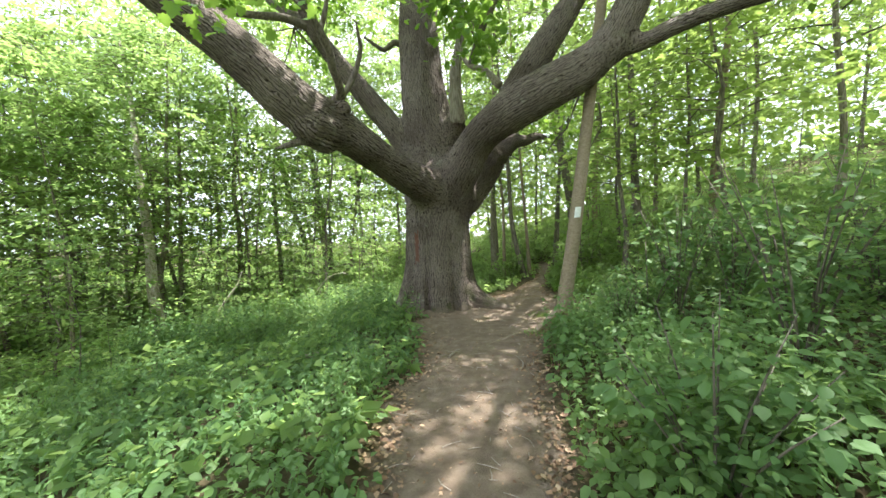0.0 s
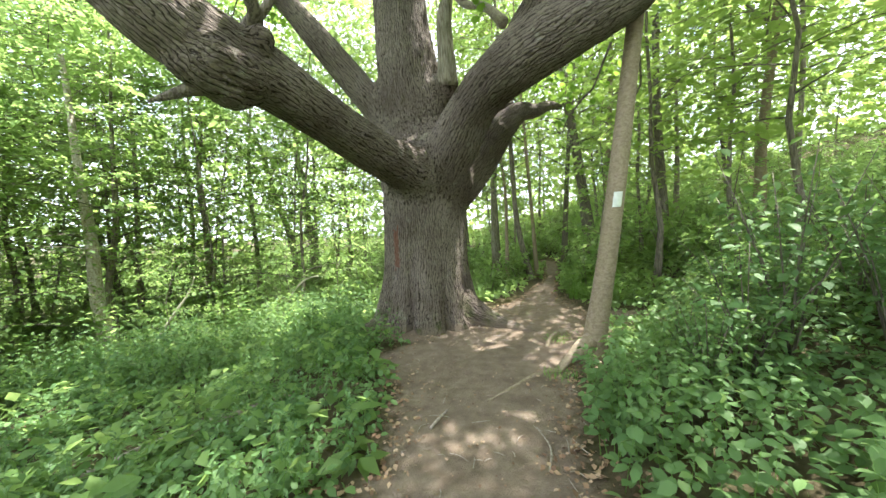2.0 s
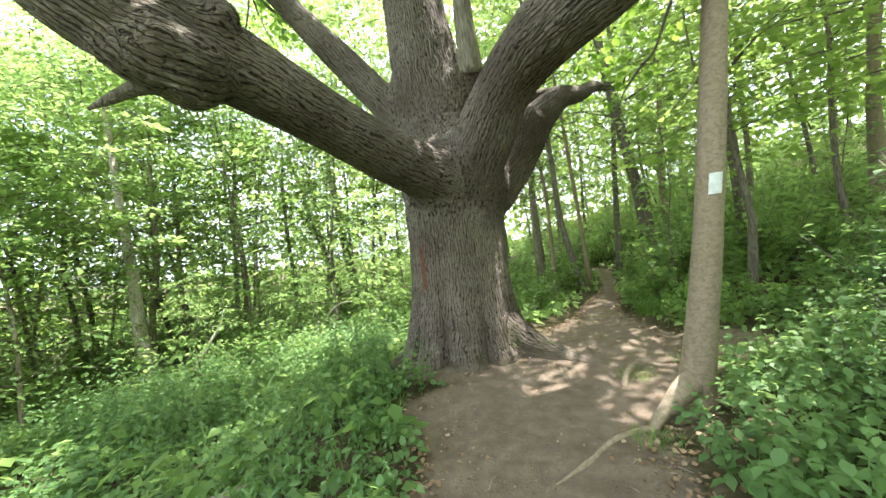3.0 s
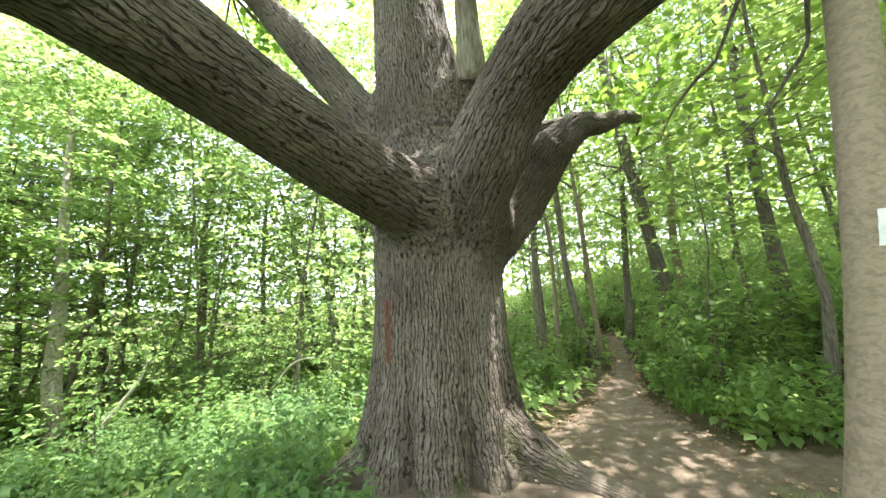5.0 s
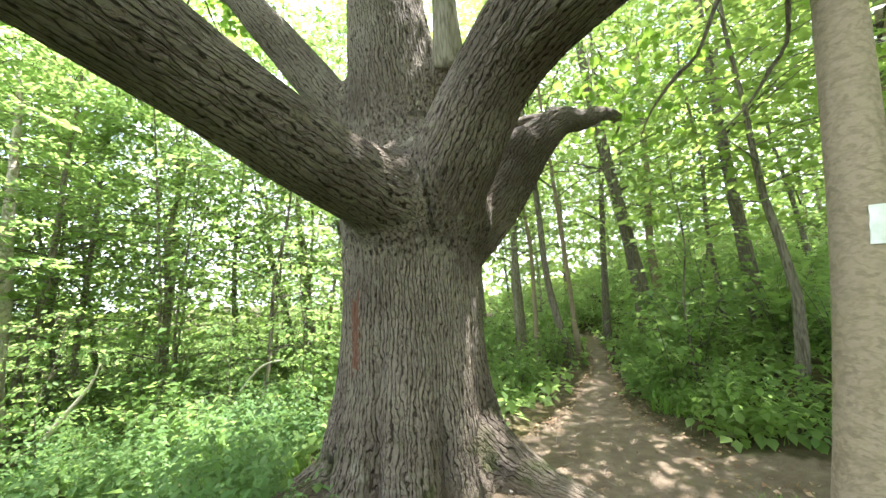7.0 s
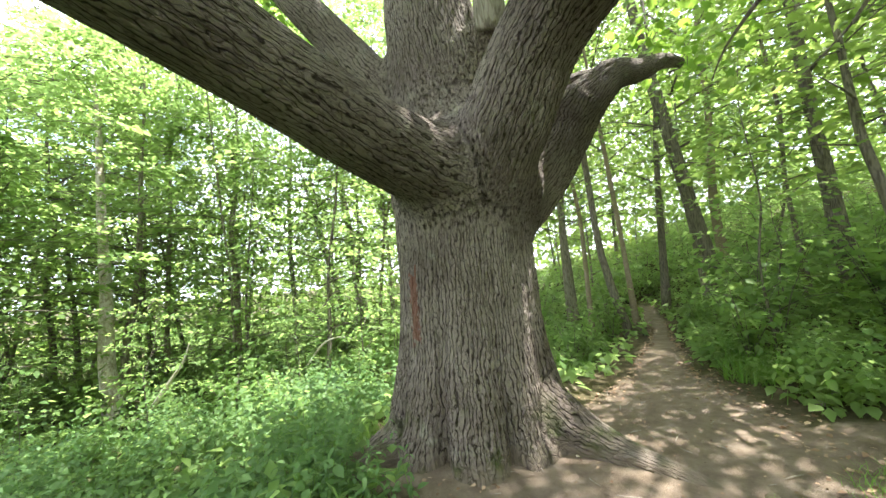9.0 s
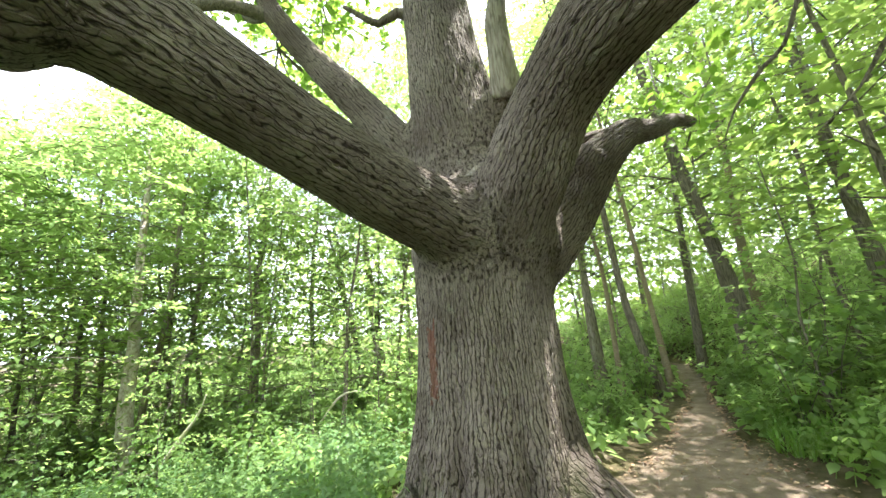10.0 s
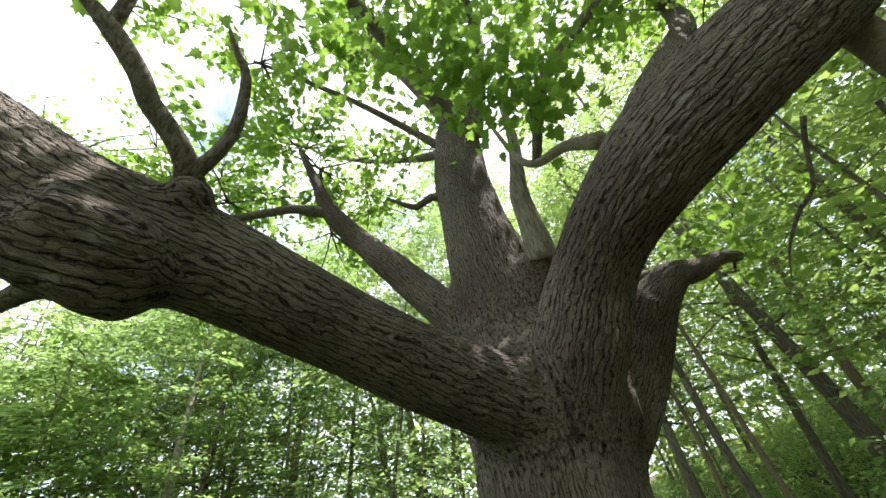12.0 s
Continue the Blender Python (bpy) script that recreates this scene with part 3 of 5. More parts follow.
def build_oak_wood():
    pieces = [trunk_shell()] + [tube(l, 28, 0.07, 0.03, 11 + i) for i, l in enumerate(OAK_LIMBS[1:])]
    pieces += [blob((-.02, 6.68, 2.92), .15, (1.1, 1, .9)), blob((.28, 6.85, 3.62), .28, (1, 1, .8)), blob((-1.47, 4.17, 2.82), .25), blob((-1.56, 4.08, 2.8), .17), blob((-1.4, 4.3, 2.78), .26), blob((-1.16, 4.32, 3.06), .1),
               blob((-.5, 7.1, 4.0), .2), blob((1.1, 7.3, 3.08), .23), blob((1.5, 7.38, 3.42), .15), blob((1.45, 5.3, 3.62), .16), blob((.05, 6.62, 2.45), .3), blob((.42, 6.9, 2.25), .3), blob((-.35, 6.8, 2.2), .36)]
    v, p = join(pieces)
    tmp = new("oak_tmp", mesh_np("oak_tmp", v, p))
    rm = tmp.modifiers.new("merge", 'REMESH')
    rm.mode, rm.voxel_size = 'VOXEL', 0.029
    sm = tmp.modifiers.new("soften", 'SMOOTH')
    sm.factor, sm.iterations = 0.5, 4
    dg = bpy.context.evaluated_depsgraph_get()
    me = bpy.data.meshes.new_from_object(tmp.evaluated_get(dg))
    bpy.data.objects.remove(tmp)
    me.name = "oak_wood"
    n = len(me.vertices)
    co = np.empty(n * 3, np.float32)
    me.vertices.foreach_get("co", co)
    co = co.reshape(-1, 3).astype(float)
    no = np.empty(n * 3, np.float32)
    me.vertices.foreach_get("normal", no)
    no = no.reshape(-1, 3).astype(float)
    best, grain, rad, ribs = np.full(n, 1e9), np.zeros((n, 3)), np.zeros(n), np.zeros(n)
    per_limb = np.stack([np.min(np.stack([np.sqrt(((co - q[:3]) ** 2).sum(1)) - q[3] for q in spline(limb, 0.16)]), 0) for limb in OAK_LIMBS[:9]])
    two = np.sort(per_limb, axis=0)[:2]
    seam = np.exp(-((two[1] - two[0]) / .13) ** 2) * (co[:, 2] > 1.2)
    ed = np.empty(len(me.edges) * 2, np.int32)
    me.edges.foreach_get("vertices", ed)
    ea, eb = ed[0::2], ed[1::2]
    deg = np.bincount(ea, minlength=n) + np.bincount(eb, minlength=n)
    for _ in range(70):
        for c in range(3):
            avg = (np.bincount(ea, co[eb, c], n) + np.bincount(eb, co[ea, c], n)) / deg
            co[:, c] += seam * .9 * (avg - co[:, c])
    me.vertices.foreach_set("co", co.astype(np.float32).ravel())
    me.update()
    no = np.empty(n * 3, np.float32)
    me.vertices.foreach_get("normal", no)
    no = no.reshape(-1, 3).astype(float)
    for k, limb in enumerate(OAK_LIMBS):
        s = spline(limb, 0.1)
        t, e1, e2 = frames_along(s[:, :3])
        arc = np.r_[0, np.cumsum(np.linalg.norm(np.diff(s[:, :3], axis=0), axis=1))]
        for i in range(len(s)):
            d = co - s[i, :3]
            dist = np.sqrt((d * d).sum(1)) - s[i, 3]
            hit = dist < best
            if hit.any():
                dh = d[hit]
                best[hit] = dist[hit]
                al = dh @ t[i]
                grain[hit] = np.stack([dh @ e1[i], dh @ e2[i], (arc[i] + al) * 0.25 + 3.1 * k], -1)
                rad[hit] = s[i, 3]
                ribs[hit] = max(6, round(6.283 * s[len(s) // 2, 3] / .03))
    for nm, data in (("seam", np.clip(seam * 1.5, 0, 1)), ("girth", rad), ("ribs", ribs)):
        me.attributes.new(nm, 'FLOAT', 'POINT').data.foreach_set("value", data.astype(np.float32))
    me.attributes.new("grain", 'FLOAT_VECTOR', 'POINT').data.foreach_set("vector", grain.astype(np.float32).ravel())
    # finer skin, then ridges and furrows of the bark
    tmp = new("oak_tmp", me)
    sub = tmp.modifiers.new("finer", 'SUBSURF')
    sub.levels, sub.render_levels = 1, 1
    dg = bpy.context.evaluated_depsgraph_get()
    me = bpy.data.meshes.new_from_object(tmp.evaluated_get(dg))
    bpy.data.objects.remove(tmp)
    n = len(me.vertices)

    def read(source, key, width):
        out = np.empty(n * width, np.float32)
        source.foreach_get(key, out)
        return out.reshape(-1, width).astype(float) if width > 1 else out.astype(float)

    co, no = read(me.vertices, "co", 3), read(me.vertices, "normal", 3)
    grain = read(me.attributes["grain"].data, "vector", 3)
    seam, rad = read(me.attributes["seam"].data, "value", 1), read(me.attributes["girth"].data, "value", 1)
    h, low = np.empty(n), np.empty(n)
    nz = noise.noise
    for i in range(n):
        gx_, gy_, gz_ = grain[i]
        w = nz((gx_ * 7, gy_ * 7, gz_ * 18)) * .5
        a1 = abs(nz((gx_ * 19 + w, gy_ * 19 - w, gz_ * 12)))
        a2 = abs(nz((gx_ * 26 + 7 - w, gy_ * 26 + w, gz_ * 19 + 3)))
        h[i] = min(a1 / .2, .3 + a2 / .17)
        low[i] = nz((gx_ * 4, gy_ * 4, gz_ * 6))
    h = np.clip(h, 0, 1)
    h = h * h * (3 - 2 * h)
    amp = .012 * np.clip(rad / .4, .2, 1.0) * (1 - .6 * seam)
    co = co + no * ((h - .7) * amp + low * .02 * np.clip(rad / .4, .2, 1))[:, None]
    me.vertices.foreach_set("co", co.astype(np.float32).ravel())
    me.attributes.new("ridge", 'FLOAT', 'POINT').data.foreach_set("value", h.astype(np.float32))
    me.polygons.foreach_set("use_smooth", np.full(len(me.polygons), True))
    me.update()
    return me


oak = tagged(new("oak_tree"), "huge old oak with furrowed grey bark and spreading low limbs", "tree")
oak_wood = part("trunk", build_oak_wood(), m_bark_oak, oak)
HANG = [("hanging_branch", [(2.43, 6.0, 3.77, 0.019), (2.39, 6.12, 3.61, 0.016), (2.29, 6.24, 3.3, 0.013), (2.21, 6.36, 3.23, 0.016), (2.04, 6.48, 3.0, 0.008), (1.99, 6.6, 2.82, 0.004)]),
        ("hanging_branch", [(2.72, 5.9, 3.61, 0.019), (2.8, 6.02, 3.45, 0.016), (2.87, 6.14, 3.28, 0.013), (2.83, 6.26, 3.15, 0.016), (2.75, 6.38, 2.96, 0.008), (2.51, 6.5, 2.71, 0.004)]),
        ("dead_branch", [(1.0, 5.62, 3.85, .07), (.82, 5.9, 4.22, .05), (.6, 6.2, 4.45, .045), (.45, 6.35, 4.8, .035), (.3, 6.3, 5.4, .02)]),
        ("branch", [(.6, 6.2, 4.45, .05), (.75, 5.95, 4.8, .06), (.95, 5.8, 5.2, .065), (1.33, 5.8, 5.65, .06), (1.9, 5.8, 6.3, .05), (2.6, 5.9, 7.4, .03)]),
        ("branch", [(-2.35, 6.8, 5.55, .09), (-2.8, 6.55, 5.62, .07), (-3.2, 6.4, 5.58, .06), (-3.9, 6.2, 5.6, .045), (-4.8, 6.0, 6.0, .03)]),
        ("branch", [(-.35, 7.15, 5.2, .09), (-.8, 7.0, 5.35, .06), (-1.0, 6.9, 5.15, .045), (-1.35, 6.7, 5.3, .02)]),
        ("branch", [(-.2, 7.2, 6.7, .2), (-.5, 7.0, 7.6, .15), (-1.1, 6.6, 8.8, .1), (-1.9, 6.2, 10.2, .05)]),
        ("branch", [(-.15, 7.2, 6.8, .2), (.25, 7.1, 7.8, .14), (.6, 7.2, 9.2, .1), (.8, 7.4, 11.0, .05)]),
        ("branch", [(-.3, 7.2, 6.2, .1), (-1.0, 6.9, 7.0, .06), (-1.9, 6.2, 7.6, .045), (-3.2, 5.4, 8.4, .025)]),
        # next three: unseen overhead branches, added to carry the shading leaf clumps
        ("branch", [(3.0, 4.4, 8.2, .07), (2.6, 3.0, 8.7, .06), (1.6, 1.4, 9.0, .05), (.4, -.6, 9.1, .035), (-.6, -2.6, 9.2, .015)]),
        ("branch", [(3.1, 4.6, 6.9, .12), (4.0, 3.4, 8.0, .08), (4.7, 1.6, 8.7, .06), (5.0, -.6, 9.0, .04), (5.0, -2.6, 9.0, .015)]),
        ("branch", [(-.2, 7.2, 7.1, .2), (-1.0, 5.6, 8.2, .12), (-2.0, 3.6, 8.8, .08), (-2.8, 1.4, 9.0, .05), (-3.2, -1.8, 9.1, .02)]),
        ("branch", [(-2.4, 6.75, 5.7, .1), (-3.1, 7.2, 6.2, .075), (-4.2, 7.6, 7.3, .06), (-5.5, 7.6, 8.6, .04), (-7.0, 7.2, 10.2, .015)]),
        ("branch", [(-.3, 7.2, 6.4, .11), (-1.3, 7.8, 7.4, .07), (-2.6, 8.1, 8.4, .05), (-4.2, 8.2, 9.8, .03), (-5.0, 8.0, 11.0, .012)]),
        ("branch", [(-5.0, 2.3, 5.4, .1), (-5.9, 3.6, 6.5, .06), (-6.8, 5.2, 7.6, .04), (-8.6, 5.6, 8.8, .015)]),
        ("branch", [(.05, 7.1, 6.4, .12), (.35, 6.6, 6.9, .09), (.5, 5.9, 7.3, .06), (.5, 5.0, 7.8, .03)])]
for nm, nodes_ in HANG:
    v, p = tube(nodes_, 10, 0.1, 0.06, 5)
    part(nm, mesh_np(nm, v, p), m_dead if nm == "dead_branch" else m_bark_dark, oak)
v, p = join([tube([(-1.25, 4.35, 3.16, 0.085), (-1.17, 4.26, 3.21, 0.055), (-1.16, 4.15, 3.30, 0.047), (-1.18, 4.01, 3.40, 0.044), (-1.17, 3.92, 3.49, 0.042), (-1.22, 3.76, 3.66, 0.040), (-1.28, 3.64, 3.77, 0.025), (-1.37, 3.54, 3.83, 0.014), (-1.47, 3.45, 3.88, 0.006)], 12, .04, .06, 3),
             tube([(-1.17, 4.28, 3.20, 0.045), (-1.10, 4.30, 3.28, 0.034), (-0.99, 4.29, 3.47, 0.030), (-0.89, 4.19, 3.70, 0.024), (-0.89, 4.10, 3.82, 0.018), (-0.89, 4.02, 3.91, 0.008)], 10, .04, .06, 4),
             tube([(-1.23, 3.77, 3.65, 0.032), (-1.15, 3.73, 3.85, 0.026), (-1.10, 3.70, 4.00, 0.018), (-1.02, 3.67, 4.15, 0.010)], 10, .04, .06, 6)])
part("antler_branch", mesh_np("antler_branch", v, p), m_bark_dark, oak, "dark bare forked branch")
v, p = tube([(-1.5, 4.2, 2.66, .07), (-1.66, 4.17, 2.63, .045), (-1.8, 4.16, 2.59, .032), (-1.95, 4.15, 2.55, .01)], 10, .05, .05)
part("broken_stub", mesh_np("broken_stub", v, p), m_bark_dark, oak)
v, p = tube([(.36, 6.68, 3.62, .15), (.37, 6.62, 3.8, .13), (.36, 6.6, 4.15, .115), (.36, 6.6, 4.5, .11), (.42, 6.6, 4.85, .09), (.5, 6.58, 5.4, .07), (.52, 6.5, 6.2, .04)], 14, .06, .09, 8)
part("snag", mesh_np("snag", v, p), m_bark_grey, oak, "grey dead snag")


v, p = blob((.02, 6.56, 2.77), .145, (1.15, .9, .9))
bn = np.array([noise.noise(Vector(q * 14)) for q in v])
v = np.array((.02, 6.56, 2.77)) + (v - np.array((.02, 6.56, 2.77))) * (1 + .22 * bn)[:, None]
part("burl", mesh_np("burl", v, p), m_bark_grey, oak, "knobbly rounded burl")


# ---- foliage generators ----
def spray(g, base, az, length, n, width, droop, rise):
    """Leaf stalk points of one flat bough: positions, headings."""
    t = g.beta(1.6, 1.1, n)
    lat = g.normal(0, 1, n) * width * (0.25 + 0.75 * np.sin(np.clip(t, 0, 1) * 2.6))
    fw = t * length
    z = rise * t * length - droop * (t * length) ** 2 + g.normal(0, .035 + .02 * length, n)
    d = np.array([math.cos(az), math.sin(az)])
    s = np.array([-d[1], d[0]])
    p = np.stack([base[0] + d[0] * fw + s[0] * lat, base[1] + d[1] * fw + s[1] * lat, base[2] + z], -1)
    return p, az + np.sign(lat) * g.uniform(.2, 1.3, n)


def crown_mesh(name, seed, z_lo, z_hi, radius, boughs, per, size, shape, mat, taper=.75, droop=.06, rise=.35, wide=.32, twig=.03):
    """One leaf mesh and one bough mesh for a crown about the z axis."""
    g = np.random.default_rng(seed)
    ps, hs, tw = [], [], []
    for i in range(boughs):
        f = (i + g.uniform(0, 1)) / boughs
        z = z_lo + (z_hi - z_lo) * f
        r = radius * (1 - taper * f ** 1.5) * g.uniform(.55, 1.1)
        az = i * 2.4 + g.uniform(-.5, .5)
        p, h = spray(g, (0, 0, z), az, r, max(8, int(per * g.uniform(.5, 1.3) * (.4 + .6 * r / radius))), wide * r, droop, rise)
        ps.append(p)
        hs.append(h)
        c, s = math.cos(az), math.sin(az)
        tw.append(tube([(0, 0, z - .1, twig * (1.2 - f)), (c * r * .4, s * r * .4, z + rise * r * .4 - droop * (.4 * r) ** 2, twig * .6), (c * r * .92, s * r * .92, z + rise * r * .92 - droop * (r * .92) ** 2 - .02, .004)], 3, 1.0))
    p, h = np.concatenate(ps), np.concatenate(hs)
    n = len(p)
    v, f = leaves(shape, p, h, g.normal(-.25, .3, n), size * g.uniform(.6, 1.25, n), g.normal(0, .35, n))
    lm = mesh_np(name, v, f, True)
    lm.materials.append(mat)
    v, q = join(tw)
    bm_ = mesh_np("branchwork", v, q)
    return lm, bm_


CANOPY = [crown_mesh("crown", 100 + k, 3.4, 14.5, 3.9, 40, 66, .19, LEAF_FAR, m_leaf, .55, .07, .25, .36) for k in range(4)]
THIN = [crown_mesh("crown", 150 + k, 3.2, 14.5, 2.9, 34, 40, .16, LEAF_FAR, m_leaf, .55, .05, .3, .33) for k in range(3)]
YOUNG = [crown_mesh("crown", 200 + k, 1.0, 8.3, 2.9, 34, 80, .135, LEAF_FAR, m_leaf_under, .6, .1, .25, .36, .018) for k in range(4)]
SAPLING = [crown_mesh("crown", 300 + k, .4, 3.4 + .3 * k, 1.3, 20, 56, .105, LEAF_FAR, m_leaf_under, .6, .1, .25, .4, .009) for k in range(4)]
MAPLE = [crown_mesh("crown", 400 + k, 2.0, 6.6, 2.3, 20, 62, .15, LEAF_LOBED, m_leaf, .5, .06, .12, .36, .016) for k in range(2)]


def bare_trunk(h, r, seed, lean=(0, 0), segs=9):
    g = np.random.default_rng(seed)
    ks = np.linspace(0, 1, 7)
    wob = np.cumsum(g.normal(0, .05 + .004 * h, (7, 2)), 0)
    wob -= wob[0]
    nodes_ = [(lean[0] * k * h + wob[i, 0], lean[1] * k * h + wob[i, 1], -.2 + k * h, r * (1.35 if i == 0 else 1) * (1 - .82 * k)) for i, k in enumerate(ks)]
    return mesh_np("trunk", *tube(nodes_, segs, .5, .05, seed))


def forest_tree(name, trunk_me, bark, crown, label, group, at=(0, 0, 0), crown_at=(0, 0, 0), turn=0.0, scale=1.0):
    root = tagged(new(name), label, "tree" if name != "sapling" else "sapling", group)
    part("trunk", trunk_me, bark, root)
    c = part("crown", crown[0], None, root)
    b = tagged(part("branchwork", crown[1], None, root), kind="stuff")
    crown[1].materials.clear()
    crown[1].materials.append(m_bark_dark)
    for o in (c, b):
        o.location = crown_at
        o.rotation_euler = (0, 0, turn)
        o.scale = (scale,) * 3
    root.location = at
    return root


# ---- trees that stand beside the trail ----
def known_tree(x, y, dx, dy, h, r, bark, crown, label, scale=1.0, cz=0.0, seed=0, segs=12):
    z = float(ground_z(x, y))
    me_ = bare_trunk(h, r, seed, (dx, dy), segs)
    return forest_tree("tree", me_, bark, crown, label, "trees round the oak", (x, y, z), (dx * 6, dy * 6, cz), seed * 1.7, scale)


known_tree(-8.56, 10.4, -.09, 0, 9, .17, m_bark_pale, YOUNG[0], "pale-barked leaning young tree standing in undergrowth", 1.05, .6, 1)
known_tree(-9.0, 11.1, .05, 0, 9.5, .1, m_bark_grey, YOUNG[1], "slim grey young tree beside a pale trunk", 1.05, 1.0, 2)
known_tree(-7.7, 13, .045, 0, 9.5, .125, m_bark_grey, YOUNG[2], "slender grey-barked tree in leafy understory", 1.0, 1.5, 3)
known_tree(-6.75, 20, -.05, 0, 11, .3, m_bark_grey, CANOPY[0], "stout grey tree trunk among far foliage", .75, 1.5, 4)
known_tree(-7.3, 20.2, -.28, 0, 10, .2, m_bark_dark, YOUNG[3], "dark leaning tree trunk beside a stouter one", 1.1, 2.0, 5)
known_tree(2.69, 11.2, -.085, 0, 11, .085, m_bark_dark, THIN[1], "thin dark leaning tree beside the trail", .7, 1.5, 6)
known_tree(2.86, 11.35, -.045, 0, 10, .06, m_bark_smooth, YOUNG[0], "thin pale tree beside a dark one at the trail", 1.0, 2.5, 7)
known_tree(4.75, 12, -.05, 0, 15, .17, m_bark_dark, THIN[2], "tall dark-barked tree on the bank above the trail", 1.0, .5, 8)
known_tree(6.81, 15, .02, 0, 15, .13, m_bark_smooth, THIN[0], "tall pale straight tree on the wooded bank", 1.0, .5, 9)
known_tree(6.11, 10.65, -.01, 0, 15, .12, m_bark_dark, THIN[0], "dark straight tree on the leafy bank", .95, 1.0, 10)
known_tree(8.55, 14, 0, 0, 14, .09, m_bark_grey, THIN[1], "slim grey tree on the leafy bank", .9, .8, 11)
known_tree(4.62, 14.2, .02, 0, 14, .1, m_bark_dark, THIN[0], "dark tree close beside the far trail", .9, .8, 13)
known_tree(2.09, 14, .05, 0, 13, .12, m_bark_grey, THIN[0], "grey tree in shade behind the oak", .85, .8, 14)
known_tree(2.12, 12, -.015, 0, 9, .06, m_bark_smooth, YOUNG[1], "thin pale sapling trunk behind the oak", .95, 1.5, 15)
known_tree(7.05, 9, .03, 0, 15, .11, m_bark_smooth, THIN[1], "tall slim pale tree on the bank", 1.0, .5, 16)
known_tree(9.2, 8, .01, 0, 14, .075, m_bark_grey, THIN[2], "slim straight tree rising from tall herbs", .9, .8, 17)
known_tree(9.8, 11, 0, 0, 14, .08, m_bark_grey, THIN[0], "slim tree in bright leaves on the bank", .95, .8, 18)
known_tree(-13.5, 13, -.03, 0, 9, .1, m_bark_dark, YOUNG[2], "dark thin tree in the lower wood", 1.05, .8, 21)
known_tree(-11.1, 14, -.3, 0, 8, .1, m_bark_dark, YOUNG[3], "dark strongly leaning thin tree", 1.0, .8, 22)
known_tree(-10.3, 13, -.08, 0, 8, .07, m_bark_dark, YOUNG[0], "dark thin tree in leafy understory", 1.0, .8, 23)
known_tree(-11.3, 15, -.18, 0, 8.5, .09, m_bark_dark, YOUNG[1], "dark leaning thin tree in leafy understory", 1.05, .8, 24)
known_tree(-4.3, 16, .1, 0, 9.5, .08, m_bark_smooth, YOUNG[2], "thin pale tree in bright far foliage", 1.1, 1.2, 25)

# two trees added to throw shade on the bank, trunks out of view
known_tree(5.6, 2.4, .02, 0, 14, .13, m_bark_grey, CANOPY[3], "tall grey tree added to shade the herb bank", .9, .8, 26)
known_tree(7.2, 5.0, .0, 0, 14, .11, m_bark_grey, CANOPY[1], "tall slim tree above the bank, added to shade it", .95, .8, 27)

known_tree(-9.4, 12.4, .0, 0, 11, .09, m_bark_grey, THIN[0], "slim grey tree with an airy crown", .72, .6, 31)
known_tree(-12.4, 11.6, .03, 0, 11, .09, m_bark_dark, THIN[1], "slim dark tree with an airy crown", .74, .6, 32)
known_tree(-7.2, 15.2, .0, 0, 12, .1, m_bark_grey, THIN[2], "tall slim tree behind leafy saplings", .82, .6, 33)
known_tree(-14.5, 8.6, .0, 0, 10, .09, m_bark_dark, THIN[0], "dark slim tree in the lower wood", .72, .6, 34)
known_tree(-11.2, 17.0, .0, 0, 13, .11, m_bark_grey, CANOPY[1], "tall grey tree in the lower wood", .85, .6, 35)

# the blazed tree
bz = tagged(new("blazed_tree"), "slim smooth grey-brown tree with a white painted blaze", "tree")
SIDE = [(1.74, 5.22, -.1, 0.158), (1.78, 5.22, .2, 0.126), (1.86, 5.2, .7, 0.104), (1.94, 5.19, 1.2, 0.097), (2.02, 5.19, 1.73, 0.093), (2.13, 5.22, 2.4, 0.089), (2.31, 5.28, 3.5, 0.084), (2.6, 5.4, 5.2, 0.074), (3.0, 5.6, 8.0, 0.056), (3.3, 5.8, 11, 0.028)]
part("trunk", mesh_np("trunk", *tube(SIDE, 32, .06, .015, 3)), m_bark_smooth, bz)
part("root", mesh_np("root", *tube([(1.74, 5.2, .22, .1), (1.6, 5.1, .2, .085), (1.45, 5.02, .12, .06), (1.33, 4.95, .06, .045), (1.25, 4.88, -.02, .03)], 14, .05, .08, 5)), m_bark_smooth, bz)
part("root", mesh_np("root", *tube([(1.3, 4.93, .03, .035), (1.03, 4.83, .035, .03), (.8, 4.62, .035, .028), (.62, 4.47, .03, .024), (.42, 4.36, .0, .015)], 12, .05, .1, 6)), m_bark_smooth, bz)
part("root", mesh_np("root", *tube([(1.8, 5.3, .2, .08), (1.86, 5.5, .1, .05), (2.0, 5.75, .02, .03)], 12, .05, .1, 7)), m_bark_smooth, bz)
ang = np.radians(np.linspace(235, 288, 9))
zz = np.linspace(1.655, 1.81, 9)
A_, Z_ = np.meshgrid(ang, zz, indexing="ij")
cx_, cy_ = 1.94 + (Z_ - 1.2) * .151, 5.19 + 0 * Z_
wig = .004 * np.sin(Z_ * 90) * ((A_ == ang[0]) + (A_ == ang[-1]))
rr_ = .0975
outer = np.stack([cx_ + (rr_ + .0) * np.cos(A_ + wig * 6), cy_ + rr_ * np.sin(A_ + wig * 6), Z_], -1).reshape(-1, 3)
inner = np.stack([cx_ + (rr_ - .006) * np.cos(A_), cy_ + (rr_ - .006) * np.sin(A_), Z_], -1).reshape(-1, 3)
i_, j_ = np.meshgrid(np.arange(8), np.arange(8), indexing="ij")
